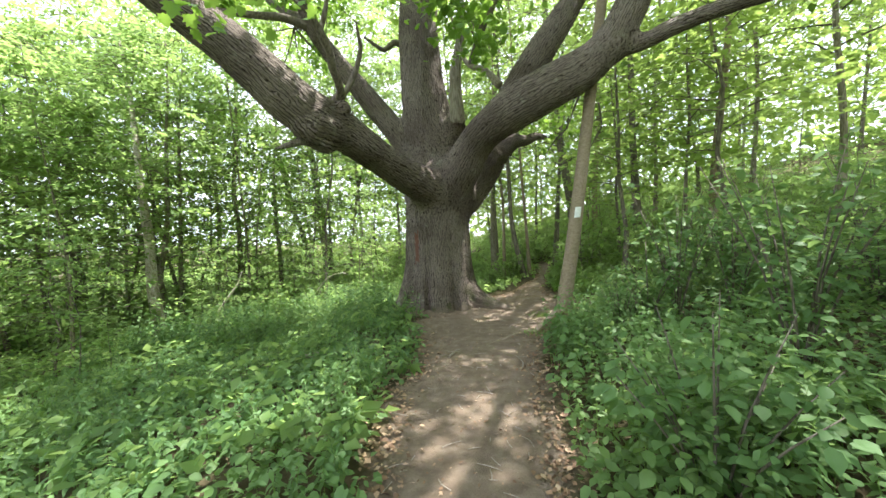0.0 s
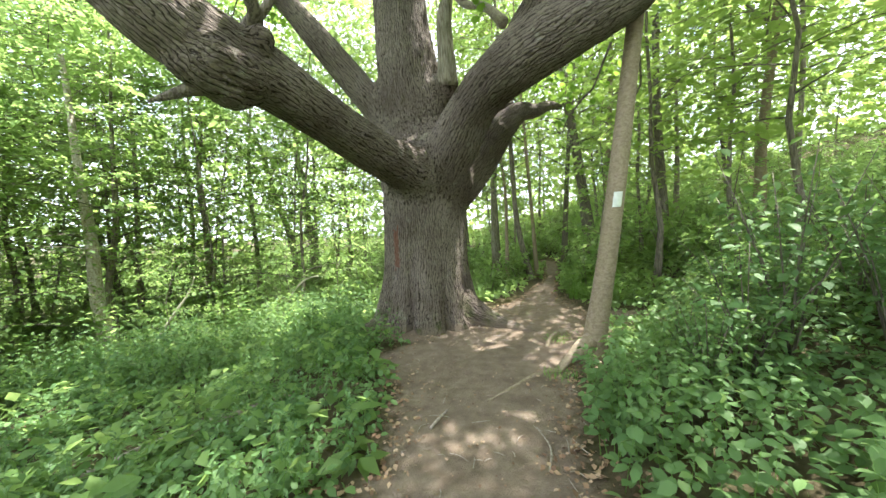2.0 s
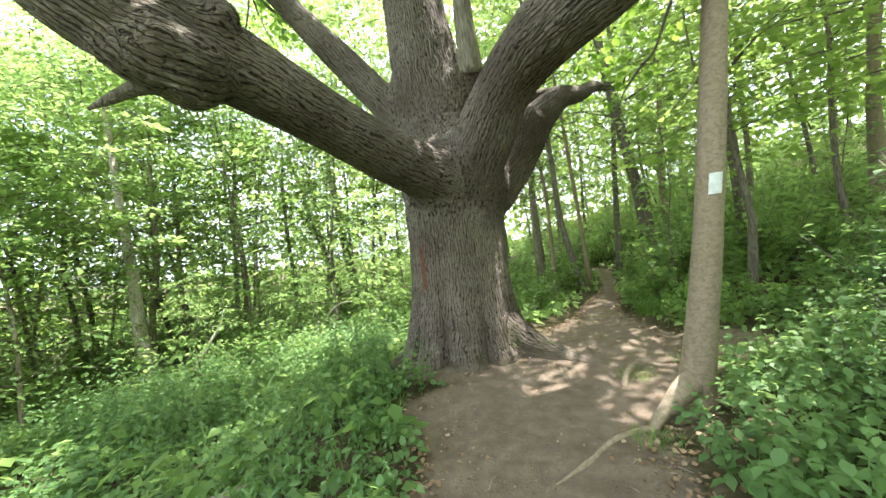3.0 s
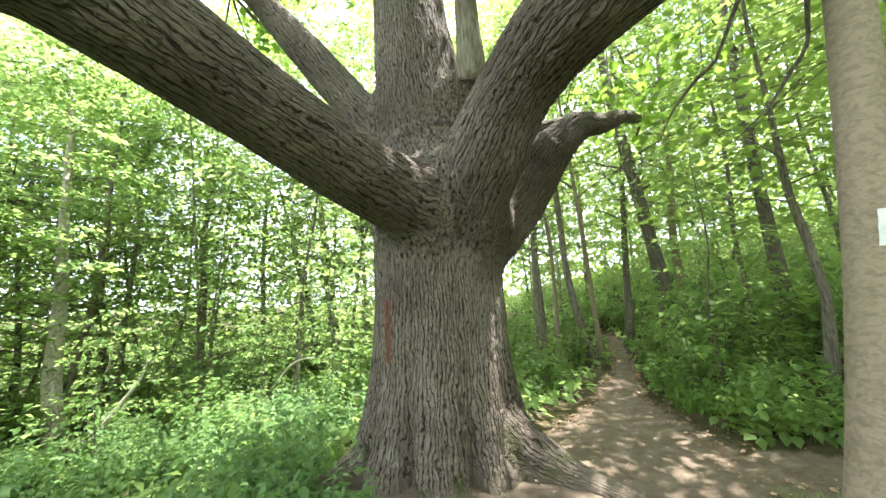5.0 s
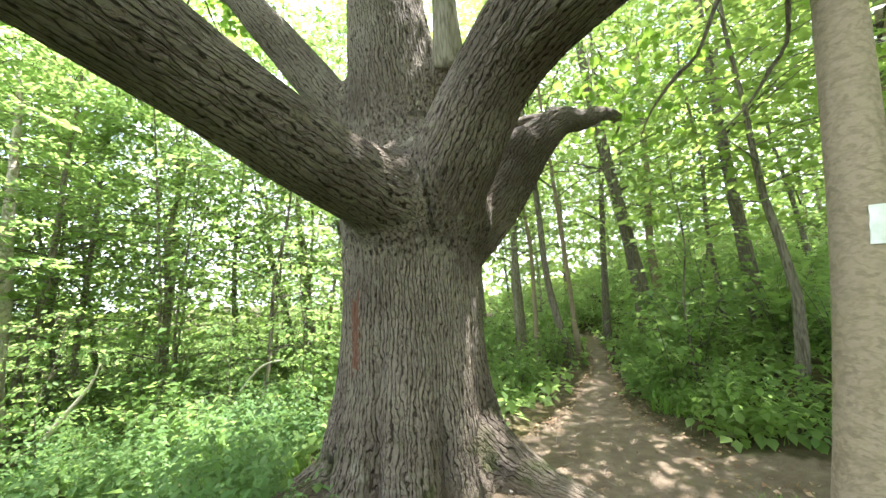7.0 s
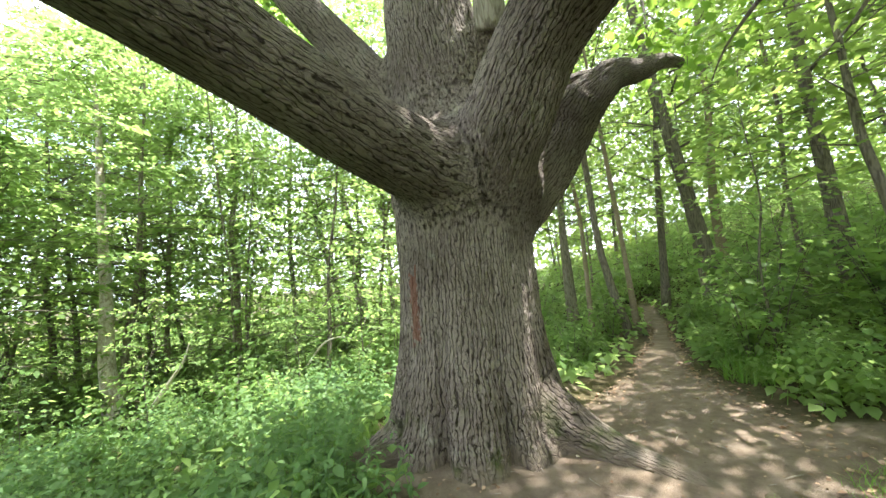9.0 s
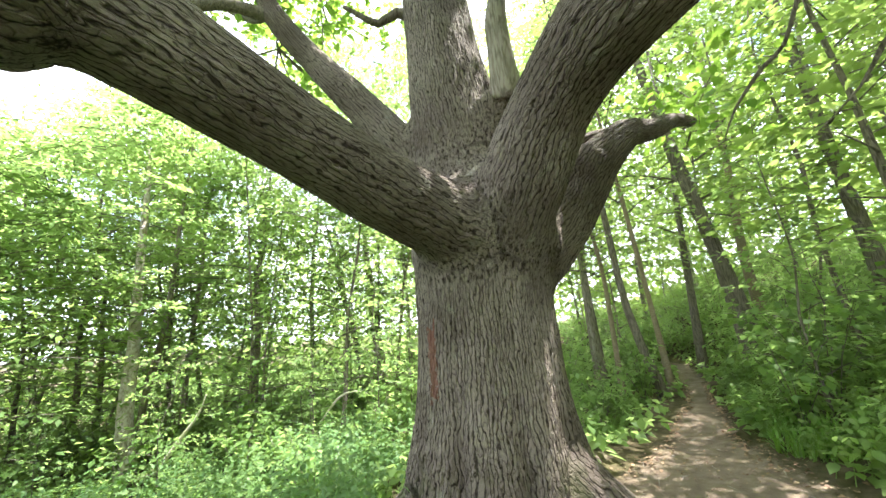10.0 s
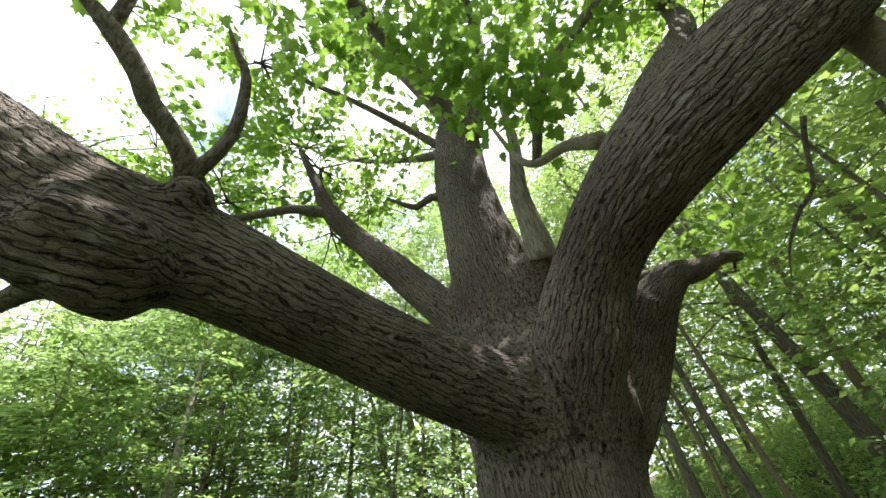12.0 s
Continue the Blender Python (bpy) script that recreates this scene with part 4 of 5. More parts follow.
q_ = np.stack([i_ * 9 + j_, (i_ + 1) * 9 + j_, (i_ + 1) * 9 + j_ + 1, i_ * 9 + j_ + 1], -1).reshape(-1, 4)
rim = [k for k in range(8)] + [8 + 9 * k for k in range(8)] + [80 - k for k in range(8)] + [72 - 9 * k for k in range(8)]
rim_q = np.array([(rim[k], rim[(k + 1) % 32], rim[(k + 1) % 32] + 81, rim[k] + 81) for k in range(32)])
part("paint_blaze", mesh_np("paint_blaze", np.vstack([outer, inner]), [np.vstack([q_, q_[:, ::-1] + 81, rim_q])], False), m_blaze, bz, "white painted trail blaze")
c_, b_ = THIN[0]
for nm, me_ in (("crown", c_), ("branchwork", b_)):
    o = part(nm, me_, None, bz)
    if nm == "branchwork":
        tagged(o, kind="stuff")
    o.location, o.scale, o.rotation_euler = (2.6, 5.5, 3.6), (.5, .5, .6), (0, 0, 1.0)

# maples whose boughs hang beside the oak
for k, (x, y, turn, sc) in enumerate([(4.1, 7.9, .3, .85), (5.3, 6.6, 2.0, 1.0), (5.6, 10.9, 4.0, .9), (6.2, 8.6, 1.1, 1.05)]):
    forest_tree("maple_tree", bare_trunk(7.2, .055, 60 + k), m_bark_dark, MAPLE[k % 2], "young maple with layered bright green leaves", "young maples", (x, y, float(ground_z(x, y))), (0, 0, .2), turn, sc)

# ---- the wood all round ----
def clear_of(x, y, taken, gap):
    return all((x - a) ** 2 + (y - b) ** 2 > gap * gap for a, b in taken)


g = np.random.default_rng(21)
taken = [(-.1, 7.1)]
protos = {}
for k in range(4):
    t = bare_trunk(14.5, .095, 500 + k)
    protos["tall", k] = forest_tree("tree", t, (m_bark_dark, m_bark_grey)[k % 2], CANOPY[k], "tall slim woodland tree with a leafy crown", "woodland trees")
    t = bare_trunk(8.6, .05, 520 + k, ((-.12, .09, .03, -.2)[k], (.05, -.06, .1, 0)[k]))
    protos["young", k] = forest_tree("tree", t, (m_bark_dark, m_bark_grey)[k % 2], YOUNG[k], "thin young woodland tree in full leaf", "young woodland trees")
    t = bare_trunk(3.6 + .3 * k, .02, 540 + k, (0, 0), 6)
    protos["sap", k] = forest_tree("sapling", t, m_bark_dark, SAPLING[k], "leafy green sapling in the understory", "understory saplings")
used = set()


def plant(kind, x, y, s):
    k = int(g.integers(4))
    m = Matrix.Translation((x, y, float(ground_z(x, y)))) @ Matrix.Rotation(g.uniform(0, 6.28), 4, 'Z') @ Matrix.Diagonal((s, s, s * g.uniform(.9, 1.1), 1))
    if (kind, k) not in used:
        used.add((kind, k))
        protos[kind, k].matrix_basis = m
    else:
        copy_thing(protos[kind, k], m)


def scatter(kind, n, box, gap, smin, smax, keep=lambda x, y: True, trail_gap=1.0):
    made = tries = 0
    mine = []
    while made < n and tries < n * 40:
        tries += 1
        x, y = g.uniform(box[0], box[1]), g.uniform(box[2], box[3])
        if abs(x - trail_x(y)) < trail_w(y) + trail_gap or not keep(x, y) or not clear_of(x, y, mine, gap) or not clear_of(x, y, taken, 2.2):
            continue
        mine.append((x, y))
        plant(kind, x, y, g.uniform(smin, smax))
        made += 1


for x, y, q in ((-8.4, 7.7, .8), (-9.8, 6.3, .9), (-10.6, 8.4, 1.0), (-12.2, 6.6, 1.05), (-12.8, 12.6, .95), (-11.6, 10.2, 1.1), (-13.5, 9.0, 1.15), (-9.2, 4.6, .85), (-14.5, 11.5, 1.2), (-6.3, 11.8, 1.0), (-5.2, 13.8, 1.15)):
    plant("young", x, y, q)
for x, y, q in ((-3.6, 15.5, .95), (-1.4, 17.0, 1.0), (.6, 16.2, .95), (-5.8, 18.0, 1.0), (-2.6, 21.0, 1.05), (1.6, 20.5, 1.0)):
    plant("tall", x, y, q)
for x, y, q in ((-5.4, 5.0, .62), (-6.1, 4.3, .7), (-6.4, 5.6, .8), (-5.2, 3.4, .5)):
    plant("sap", x, y, q)
far_oak = lambda x, y: math.hypot(x, y - 6.5) > 7.0
scatter("tall", 18, (2, 26, 12, 38), 2.6, .8, 1.15, lambda x, y: y > 14 or x > 10)
scatter("tall", 8, (8.5, 18, -8, 9), 2.6, .85, 1.1, trail_gap=3)
# unseen trees behind the viewpoint, added to close the wood and shade it
scatter("tall", 8, (-12, 10, -18, -5), 2.6, .8, 1.1, trail_gap=1.5)
scatter("young", 9, (-15, -2.5, 11, 17), 2.4, .85, 1.2)
scatter("young", 7, (-14, 2.0, 24, 34), 2.6, 1.0, 1.5)
scatter("young", 10, (-16, -6.5, -5, 9), 2.0, .6, .85, far_oak)
scatter("young", 14, (-2, 18, 13, 34), 2.2, .75, 1.0)
scatter("sap", 55, (-16, -1.4, 8.4, 17), 1.1, .5, 1.1, lambda x, y: math.hypot(x, y - 5) > 5.2 and math.hypot(x + 7.5, y - 9.5) > 2.3)
scatter("sap", 76, (3.2, 16, 8.5, 26), .9, .45, .95)
scatter("sap", 14, (-9, -4, -1, 8.2), 1.2, .28, .45)
scatter("sap", 16, (2.3, 8, -1, 7.5), 1.0, .3, .55, trail_gap=1.0)


# ---- shrubs ----
def shrub_mesh(seed, stems, h, spread, per, size, shape):
    gg = np.random.default_rng(seed)
    ps, hs, tl, tw = [], [], [], []
    for i in range(stems):
        az = i * 6.283 / stems + gg.uniform(-.4, .4)
        r, hh = spread * gg.uniform(.3, 1), h * gg.uniform(.6, 1.1)
        tip = np.array([math.cos(az) * r, math.sin(az) * r, hh])
        t = gg.uniform(.3, 1.0, per)
        p = tip[None] * np.stack([t ** 1.4, t ** 1.4, t], -1)
        hd = gg.uniform(0, 6.283, per)
        p[:, 0] += np.cos(hd) * .06
        p[:, 1] += np.sin(hd) * .06
        ps.append(p)
        hs.append(hd)
        tw.append(tube([(0, 0, -.05, .008), (tip[0] * .38, tip[1] * .38, hh * .5, .006), (tip[0], tip[1], hh, .002)], 3, .5))
    p, hd = np.concatenate(ps), np.concatenate(hs)
    n = len(p)
    return mesh_np("foliage", *leaves(shape, p, hd, gg.normal(-.2, .35, n), size * gg.uniform(.6, 1.25, n), gg.normal(0, .3, n))), mesh_np("stalk", *join(tw))


SHRUBS = [shrub_mesh(600 + k, 11, .85 + .15 * k, .5, 46, .06, LEAF_OVATE) for k in range(3)]
FAR_SHRUBS = [shrub_mesh(620 + k, 10, .95 + .15 * k, .6, 32, .125, LEAF_FAR) for k in range(3)]


def make_shrub(pair, label, group):
    root = tagged(new("shrub"), label, "shrub", group)
    part("foliage", pair[0], m_leaf_herb if pair in SHRUBS else m_leaf_under, root)
    tagged(part("stalk", pair[1], m_bark_dark, root), kind="stuff")
    return root


def scatter_shrubs(pool, label, group, n, box, smin, smax, keep, trail_gap, gap=.5):
    first = {}
    mine, tries = [], 0
    while len(mine) < n and tries < n * 40:
        tries += 1
        x, y = g.uniform(box[0], box[1]), g.uniform(box[2], box[3])
        if abs(x - trail_x(y)) < trail_w(y) + trail_gap or math.hypot(x + .1, y - 7.1) < 1.7 or not keep(x, y) or not clear_of(x, y, mine, gap):
            continue
        mine.append((x, y))
        k = int(g.integers(len(pool)))
        s = g.uniform(smin, smax)
        m = Matrix.Translation((x, y, float(ground_z(x, y)))) @ Matrix.Rotation(g.uniform(0, 6.28), 4, 'Z') @ Matrix.Diagonal((s, s, s, 1))
        if k not in first:
            first[k] = make_shrub(pool[k], label, group)
            first[k].matrix_basis = m
        else:
            copy_thing(first[k], m)


scatter_shrubs(SHRUBS, "broad-leaved green shrub on the bank beside the trail", "bank shrubs", 60, (1.0, 6.5, -1.5, 6.2), .6, 1.25, lambda x, y: not (1.2 < x < 3.0 and 4.6 < y < 7.6), .42, .42)
scatter_shrubs(SHRUBS, "low leafy shrub at the trail edge before the oak", "verge shrubs", 26, (-4.5, -.4, 1.0, 6.6), .3, .55, lambda x, y: True, .3, .45)
scatter_shrubs(FAR_SHRUBS, "bushy green undergrowth shrub", "undergrowth shrubs", 110, (-12, 1.6, 7.2, 17), .5, 1.2, lambda x, y: math.hypot(x + 7.5, y - 9.5) > 1.6, .55, .6)
scatter_shrubs(FAR_SHRUBS, "bushy shrub on the wooded bank", "bank undergrowth", 130, (2.2, 13, 8.0, 20), .45, 1.25, lambda x, y: True, .35, .6)
scatter_shrubs(FAR_SHRUBS, "shrub in the wood behind the trail", "wood edge shrubs", 20, (-12, 12, -12, 3), .6, 1.1, lambda x, y: abs(x) > 5 or y < -3, .9, .8)


sun_sh = make_shrub(FAR_SHRUBS[1], "sunlit pale green bush beside the trail behind the oak", "sunlit bushes")
sun_sh.matrix_basis = Matrix.Translation((1.25, 9.6, float(ground_z(1.25, 9.6)))) @ Matrix.Diagonal((.8, .8, .8, 1))
for x, y, q in ((.7, 9.9, .7), (1.75, 10.3, .6), (.9, 10.6, .8), (4.6, 17.2, 1.2), (5.3, 16.8, 1.1), (4.0, 18.0, 1.2), (5.0, 18.4, 1.4)):
    copy_thing(sun_sh, Matrix.Translation((x, y, float(ground_z(x, y)))) @ Matrix.Rotation(x * 3, 4, 'Z') @ Matrix.Diagonal((q, q, q, 1)))

# ---- herb layer ----
def herbs(name, seed, n, box, keep, hmin, hmax, size, shape, per, mat, label):
    gg = np.random.default_rng(seed)
    x, y = gg.uniform(box[0], box[1], n * 3), gg.uniform(box[2], box[3], n * 3)
    ok = keep(x, y) & (np.hypot(x + .12, y - 7.1) > 1.05)
    x, y = x[ok][:n], y[ok][:n]
    n = len(x)
    lump = .5 + .5 * np.sin(1.9 * x + 1.1 * np.sin(1.3 * y)) * np.sin(1.6 * y + 2)
    h = hmin + (hmax - hmin) * np.clip(lump * .6 + gg.uniform(0, .6, n) ** 1.5, 0, 1)
    zg = ground_z(x, y)
    rep_ = np.repeat(np.arange(n), per)
    k = len(rep_)
    hd = gg.uniform(0, 6.283, k)
    lvl = gg.uniform(.35, 1.0, k)
    off = gg.uniform(.02, .09, k)
    p = np.stack([x[rep_] + np.cos(hd) * off, y[rep_] + np.sin(hd) * off, zg[rep_] + h[rep_] * lvl], -1)
    s = size * gg.uniform(.55, 1.3, k)
    v, f = leaves(shape, p, hd, gg.normal(-.2, .45, k), s, gg.normal(0, .4, k))
    tagged(part(name, mesh_np(name, v, f), mat), label, "herbs", kind="stuff")


def tall_herbs(name, seed, n, box, keep, hmin, hmax, size, shape, tiers, mat, label):
    """Upright stalks with drooping leaves in opposite pairs, smaller towards the tip."""
    gg = np.random.default_rng(seed)
    x, y = gg.uniform(box[0], box[1], n * 3), gg.uniform(box[2], box[3], n * 3)
    clump = np.sin(2.3 * x + 1.7 * np.sin(1.1 * y)) * np.sin(1.9 * y + 1.3 * np.sin(.9 * x))
    ok = keep(x, y) & (np.hypot(x + .12, y - 7.1) > 1.2) & (gg.uniform(-1, .7, n * 3) < clump)
    x, y, clump = x[ok][:n], y[ok][:n], clump[ok][:n]
    n = len(x)
    h = hmin + (hmax - hmin) * np.clip(.35 * clump + gg.uniform(0, .75, n), 0, 1)
    lean = gg.normal(0, .16, (n, 2)) * h[:, None]
    root = np.stack([x, y, ground_z(x, y) - .02], -1)
    tip = root + np.concatenate([lean, h[:, None]], 1)
    f = np.linspace(.28, 1.0, tiers)
    turn = gg.uniform(0, 6.283, n)
    hd = turn[:, None, None] + np.arange(tiers)[None, :, None] * 1.57 + np.array([0, 3.1416])[None, None]
    hd = (hd + gg.normal(0, .25, hd.shape)).reshape(-1)
    p = root[:, None] + (tip - root)[:, None] * f[None, :, None]
    p = np.repeat(p.reshape(-1, 3), 2, 0)
    k = len(p)
    sz = size * np.tile(np.repeat(1.15 - .6 * f ** 2, 2), n) * np.repeat(gg.uniform(.7, 1.25, n), tiers * 2) * gg.uniform(.75, 1.2, k)
    v, q = leaves(shape, p, hd, gg.normal(-.3, .3, k), sz, gg.normal(0, .25, k))
    tagged(part(name, mesh_np(name, v, q), mat), label, "herbs", kind="stuff")
    a0, b0 = np.array([.004, 0, 0]), np.array([-.002, .0035, 0])
    tv = np.stack([root + a0, root + b0, root - a0 - b0, tip], 1).reshape(-1, 3)
    tf = (np.array([(0, 1, 3), (1, 2, 3), (2, 0, 3)])[None] + (np.arange(n) * 4)[:, None, None]).reshape(-1, 3)
    tagged(part("herb_stalks", mesh_np("herb_stalks", tv, [tf]), m_grass), "thin green stalks of upright herbs", "herbs", kind="stuff")


off_path = lambda x, y: np.abs(x - trail_x(y)) > trail_w(y) + .1
left_of = lambda gap: (lambda x, y: (x < trail_x(y) - trail_w(y) - gap) & (trod(x, y) < .35))
right_of = lambda gap: (lambda x, y: (x > trail_x(y) + trail_w(y) + gap) & (trod(x, y) < .3))
herbs("herb_layer", 31, 3600, (-4.6, 0, -1.6, 6.8), left_of(-.02), .04, .3, .07, LEAF_OVATE, 6, m_leaf_herb, "dense low broad-leaved green herbs beside the trail")
herbs("herb_layer", 32, 3200, (.6, 5.2, -1.6, 6.8), right_of(.0), .05, .38, .07, LEAF_OVATE, 6, m_leaf_herb, "dense green herbs covering the bank beside the trail")
tall_herbs("tall_herbs", 37, 1500, (-5.5, 0, -1.6, 7.4), left_of(.1), .22, .6, .072, LEAF_LANCE, 6, m_leaf_herb, "upright herbs with drooping narrow leaves beside the trail")
tall_herbs("tall_herbs", 38, 1300, (.7, 5.5, -1.6, 5.4), right_of(.08), .28, .8, .074, LEAF_OVATE, 7, m_leaf_herb, "tall broad-leaved herbs on the bank beside the trail")
tall_herbs("tall_herbs", 39, 900, (-6, -.9, 5.6, 10), left_of(.3), .35, .95, .088, LEAF_OVATE, 7, m_leaf_herb, "tall sunlit herbs beside the oak")
tall_herbs("tall_herbs", 40, 900, (2.4, 8, 6.6, 12), right_of(.15), .2, .6, .1, LEAF_OVATE, 6, m_leaf_under, "leafy herbs on the bank behind the blazed tree")
herbs("herb_layer", 33, 6000, (-16, 4, 2, 22), left_of(.05), .08, .45, .14, LEAF_FAR, 6, m_leaf_under, "green woodland herbs on the lower slope")
herbs("herb_layer", 34, 4200, (1.5, 16, 5, 24), right_of(.0), .06, .35, .13, LEAF_FAR, 6, m_leaf_under, "green woodland herbs on the upper bank")
herbs("herb_layer", 43, 5200, (-15, 15, -13, 9), lambda x, y: off_path(x, y) & ((x < -3.6) | (x > 4.2) | (y < -.6)), .06, .4, .12, LEAF_FAR, 6, m_leaf_herb, "green herbs spreading under the trees")
herbs("undergrowth", 36, 4200, (-22, 18, 8, 30), lambda x, y: (np.abs(x - trail_x(y)) > 1.0) & (np.hypot(x, y - 7) > 6), .5, 1.5, .15, LEAF_FAR, 11, m_leaf_under, "thick leafy undergrowth between the trees")
herbs("herb_layer", 35, 5000, (-40, 40, -30, 45), lambda x, y: (np.hypot(x, y - 8) > 15) & (np.abs(x - trail_x(y)) > .7), .1, .9, .32, LEAF_FAR, 5, m_leaf_under, "distant leafy undergrowth under the trees")


def grass(name, seed, spots, label):
    gg = np.random.default_rng(seed)
    ps, hd, tl, sz = [], [], [], []
    for x, y, r, n, h in spots:
        a, q = gg.uniform(0, 6.283, n), np.sqrt(gg.uniform(0, 1, n)) * r
        px_, py_ = x + np.cos(a) * q, y + np.sin(a) * q
        ps.append(np.stack([px_, py_, ground_z(px_, py_) - .01], -1))
        hd.append(gg.uniform(0, 6.283, n))
        tl.append(gg.uniform(.6, 1.45, n))
        sz.append(h * gg.uniform(.5, 1.2, n))
    v, f = leaves(LEAF_GRASS, np.concatenate(ps), np.concatenate(hd), np.concatenate(tl), np.concatenate(sz))
    tagged(part(name, mesh_np(name, v, f), m_grass), label, "grass", kind="stuff")


grass("grass", 41, [(2.95, 8.1, .35, 500, .3), (3.1, 8.7, .3, 400, .28), (3.3, 9.4, .35, 350, .25), (1.0, 9.3, .5, 700, .22), (1.3, 10.0, .5, 500, .22), (.6, 9.2, .4, 300, .2), (1.6, 5.85, .18, 160, .1), (2.3, 6.1, .25, 160, .12), (1.25, 4.75, .16, 120, .12), (2.0, 11.2, .4, 260, .22), (-1.3, 6.1, .25, 200, .28), (-1.0, 5.6, .3, 200, .26), (-.75, 5.0, .2, 160, .25), (-1.6, 7.4, .4, 240, .3)], "tufts of fresh green grass beside the trail")


# ---- oak leaves ----
def oak_foliage():
    gg = np.random.default_rng(51)
    ps, tw = [], []
    near = [(.6, 5.35, 4.5, .32, 90), (.3, 5.2, 4.8, .36, 90), (.05, 5.0, 5.0, .36, 90), (-.35, 4.9, 5.1, .36, 80), (.85, 5.6, 4.9, .36, 80), (-.75, 4.8, 5.3, .36, 70), (-1.15, 4.7, 5.35, .36, 60), (-1.5, 4.6, 5.5, .36, 50), (-.2, 5.2, 5.5, .4, 60), (.1, 5.5, 5.4, .4, 90), (.62, 5.4, 4.25, .2, 40), (.5, 5.8, 5.3, .4, 80), (-1.95, 2.95, 3.45, .2, 22), (-1.5, 3.1, 3.7, .25, 24), (1.6, 5.3, 5.6, .5, 80), (2.5, 7.7, 3.7, .45, 70), (2.1, 7.6, 3.95, .35, 50), (2.9, 7.9, 4.3, .5, 80)]
    for x, y, z, r, n in near:
        q = gg.normal(0, .75, (n, 3)) * np.array([r, r, r * .8])
        ps.append(np.array([x, y, z]) + q)
        tw.append(tube([(x + gg.uniform(-.3, .3), y + .35, z + .75, .012), (x, y + .1, z + .2, .008), (x - .05, y, z - .15, .003)], 5, .2))
    p = np.concatenate(ps)
    n = len(p)
    v, f = leaves(LEAF_LOBED, p, gg.uniform(0, 6.283, n), gg.normal(-.65, .35, n), .115 * gg.uniform(.7, 1.2, n), gg.normal(0, .35, n))
    return mesh_np("leaf_spray", v, f), mesh_np("twig_network", *join(tw))


hl, tg = oak_foliage()
part("leaf_spray", hl, m_leaf_oak, oak, "bright green lobed leaves")
tagged(part("twig_network", tg, m_bark_dark, oak), kind="stuff")


def oak_crown():
    gg = np.random.default_rng(52)
    ends = [(-1.5, 6.4, 9.6), (.6, 7.2, 9.2), (.8, 7.4, 11), (-2.6, 6.7, 6.6), (-3.0, 6.7, 7.4), (-4.6, 6.0, 6.1), (-3.8, 6.2, 5.9), (-3.0, 5.4, 8.2), (2.8, 5.9, 7.6), (3.2, 6.8, 7.2), (3.6, 7.2, 8.6), (3.0, 4.5, 7.4), (3.0, 4.4, 8.4), (5.4, 4.1, 4.9), (6.2, 4.0, 5.1), (-5.2, 2.2, 5.8), (-6.4, 1.9, 6.6), (.5, 5.2, 8.0), (1.5, 6.0, 9.6), (1.8, 8.6, 9.0), (-.6, 9.0, 9.5), (2.4, 7.8, 10.5)]
    # mostly unseen leaf clumps, added to shade trail and bank, gaps left for sun
    shade_clumps = [(x_ + gg.uniform(-.5, .5), y_ + gg.uniform(-.5, .5), 8.6 + gg.uniform(-.5, 1.4)) for x_ in np.arange(-4.2, 6.5, 1.5) for y_ in np.arange(-3.5, 4.2, 1.5)]
    shade_clumps += [(x_ + gg.uniform(-.5, .5), y_ + gg.uniform(-.5, .5), 8.8 + gg.uniform(-.4, 1.4)) for x_ in np.arange(3.0, 7.0, 1.5) for y_ in np.arange(4.6, 9.0, 1.5) if math.hypot(x_ - 5.2, y_ - 5.6) > 1.7 and math.hypot(x_ - 2.9, y_ - 8.2) > 1.3]
    shade_clumps += [(x_ + gg.uniform(-.5, .5), y_ + gg.uniform(-.5, .5), 10.4 + gg.uniform(-.4, 1.4)) for x_ in np.arange(-3.0, 2.0, 1.7) for y_ in np.arange(5.2, 8.0, 1.7)]
    shade_clumps += [(x_ + gg.uniform(-.5, .5), y_ + gg.uniform(-.5, .5), 10.4 + gg.uniform(-.4, 1.2)) for x_ in np.arange(3.4, 6.6, 1.5) for y_ in np.arange(.2, 3.6, 1.4)]
    shade_clumps += [(3.4, 7.0, 10.5), (4.5, 7.3, 10.6), (4.2, 6.2, 10.3), (3.0, 6.2, 10.0), (5.4, 7.2, 10.8), (2.2, 6.4, 10.2), (4.9, 8.3, 10.5)]
    ends += [e_ for e_ in shade_clumps if gg.uniform() < .9]
    ps, tw = [], []
    for ex, ey, ez in ends:
        for k in range(7):
            d = gg.normal(0, 1, 3)
            d[2] = abs(d[2]) * .5
            d = d / np.linalg.norm(d) * gg.uniform(.7, 1.7)
            tip = np.array([ex, ey, ez]) + d
            tw.append(tube([(ex, ey, ez, .018), (ex + d[0] * .5 + gg.normal(0, .1), ey + d[1] * .5 + gg.normal(0, .1), ez + d[2] * .6, .011), (*tip, .004)], 4, .3))
            m_ = 70
            t = gg.uniform(.45, 1.05, m_)[:, None]
            ps.append(np.array([ex, ey, ez]) + d * t + gg.normal(0, .13, (m_, 3)))
    airy = [(-6.5, 8.0, 9.4), (-4.0, 8.2, 9.6), (-2.5, 8.0, 7.4), (-3.1, 7.8, 6.2), (-5.5, 7.0, 8.0), (-5.0, 8.0, 11.0), (-7.4, 6.4, 9.6), (-1.3, 8.2, 8.2), (-8.6, 7.0, 11.5), (-6.8, 5.2, 7.6), (-4.2, 7.2, 7.2), (-9.0, 5.4, 9.0)]
    for ex, ey, ez in airy:
        for k in range(9):
            d = gg.normal(0, 1, 3)
            d = d / np.linalg.norm(d) * gg.uniform(.8, 1.9)
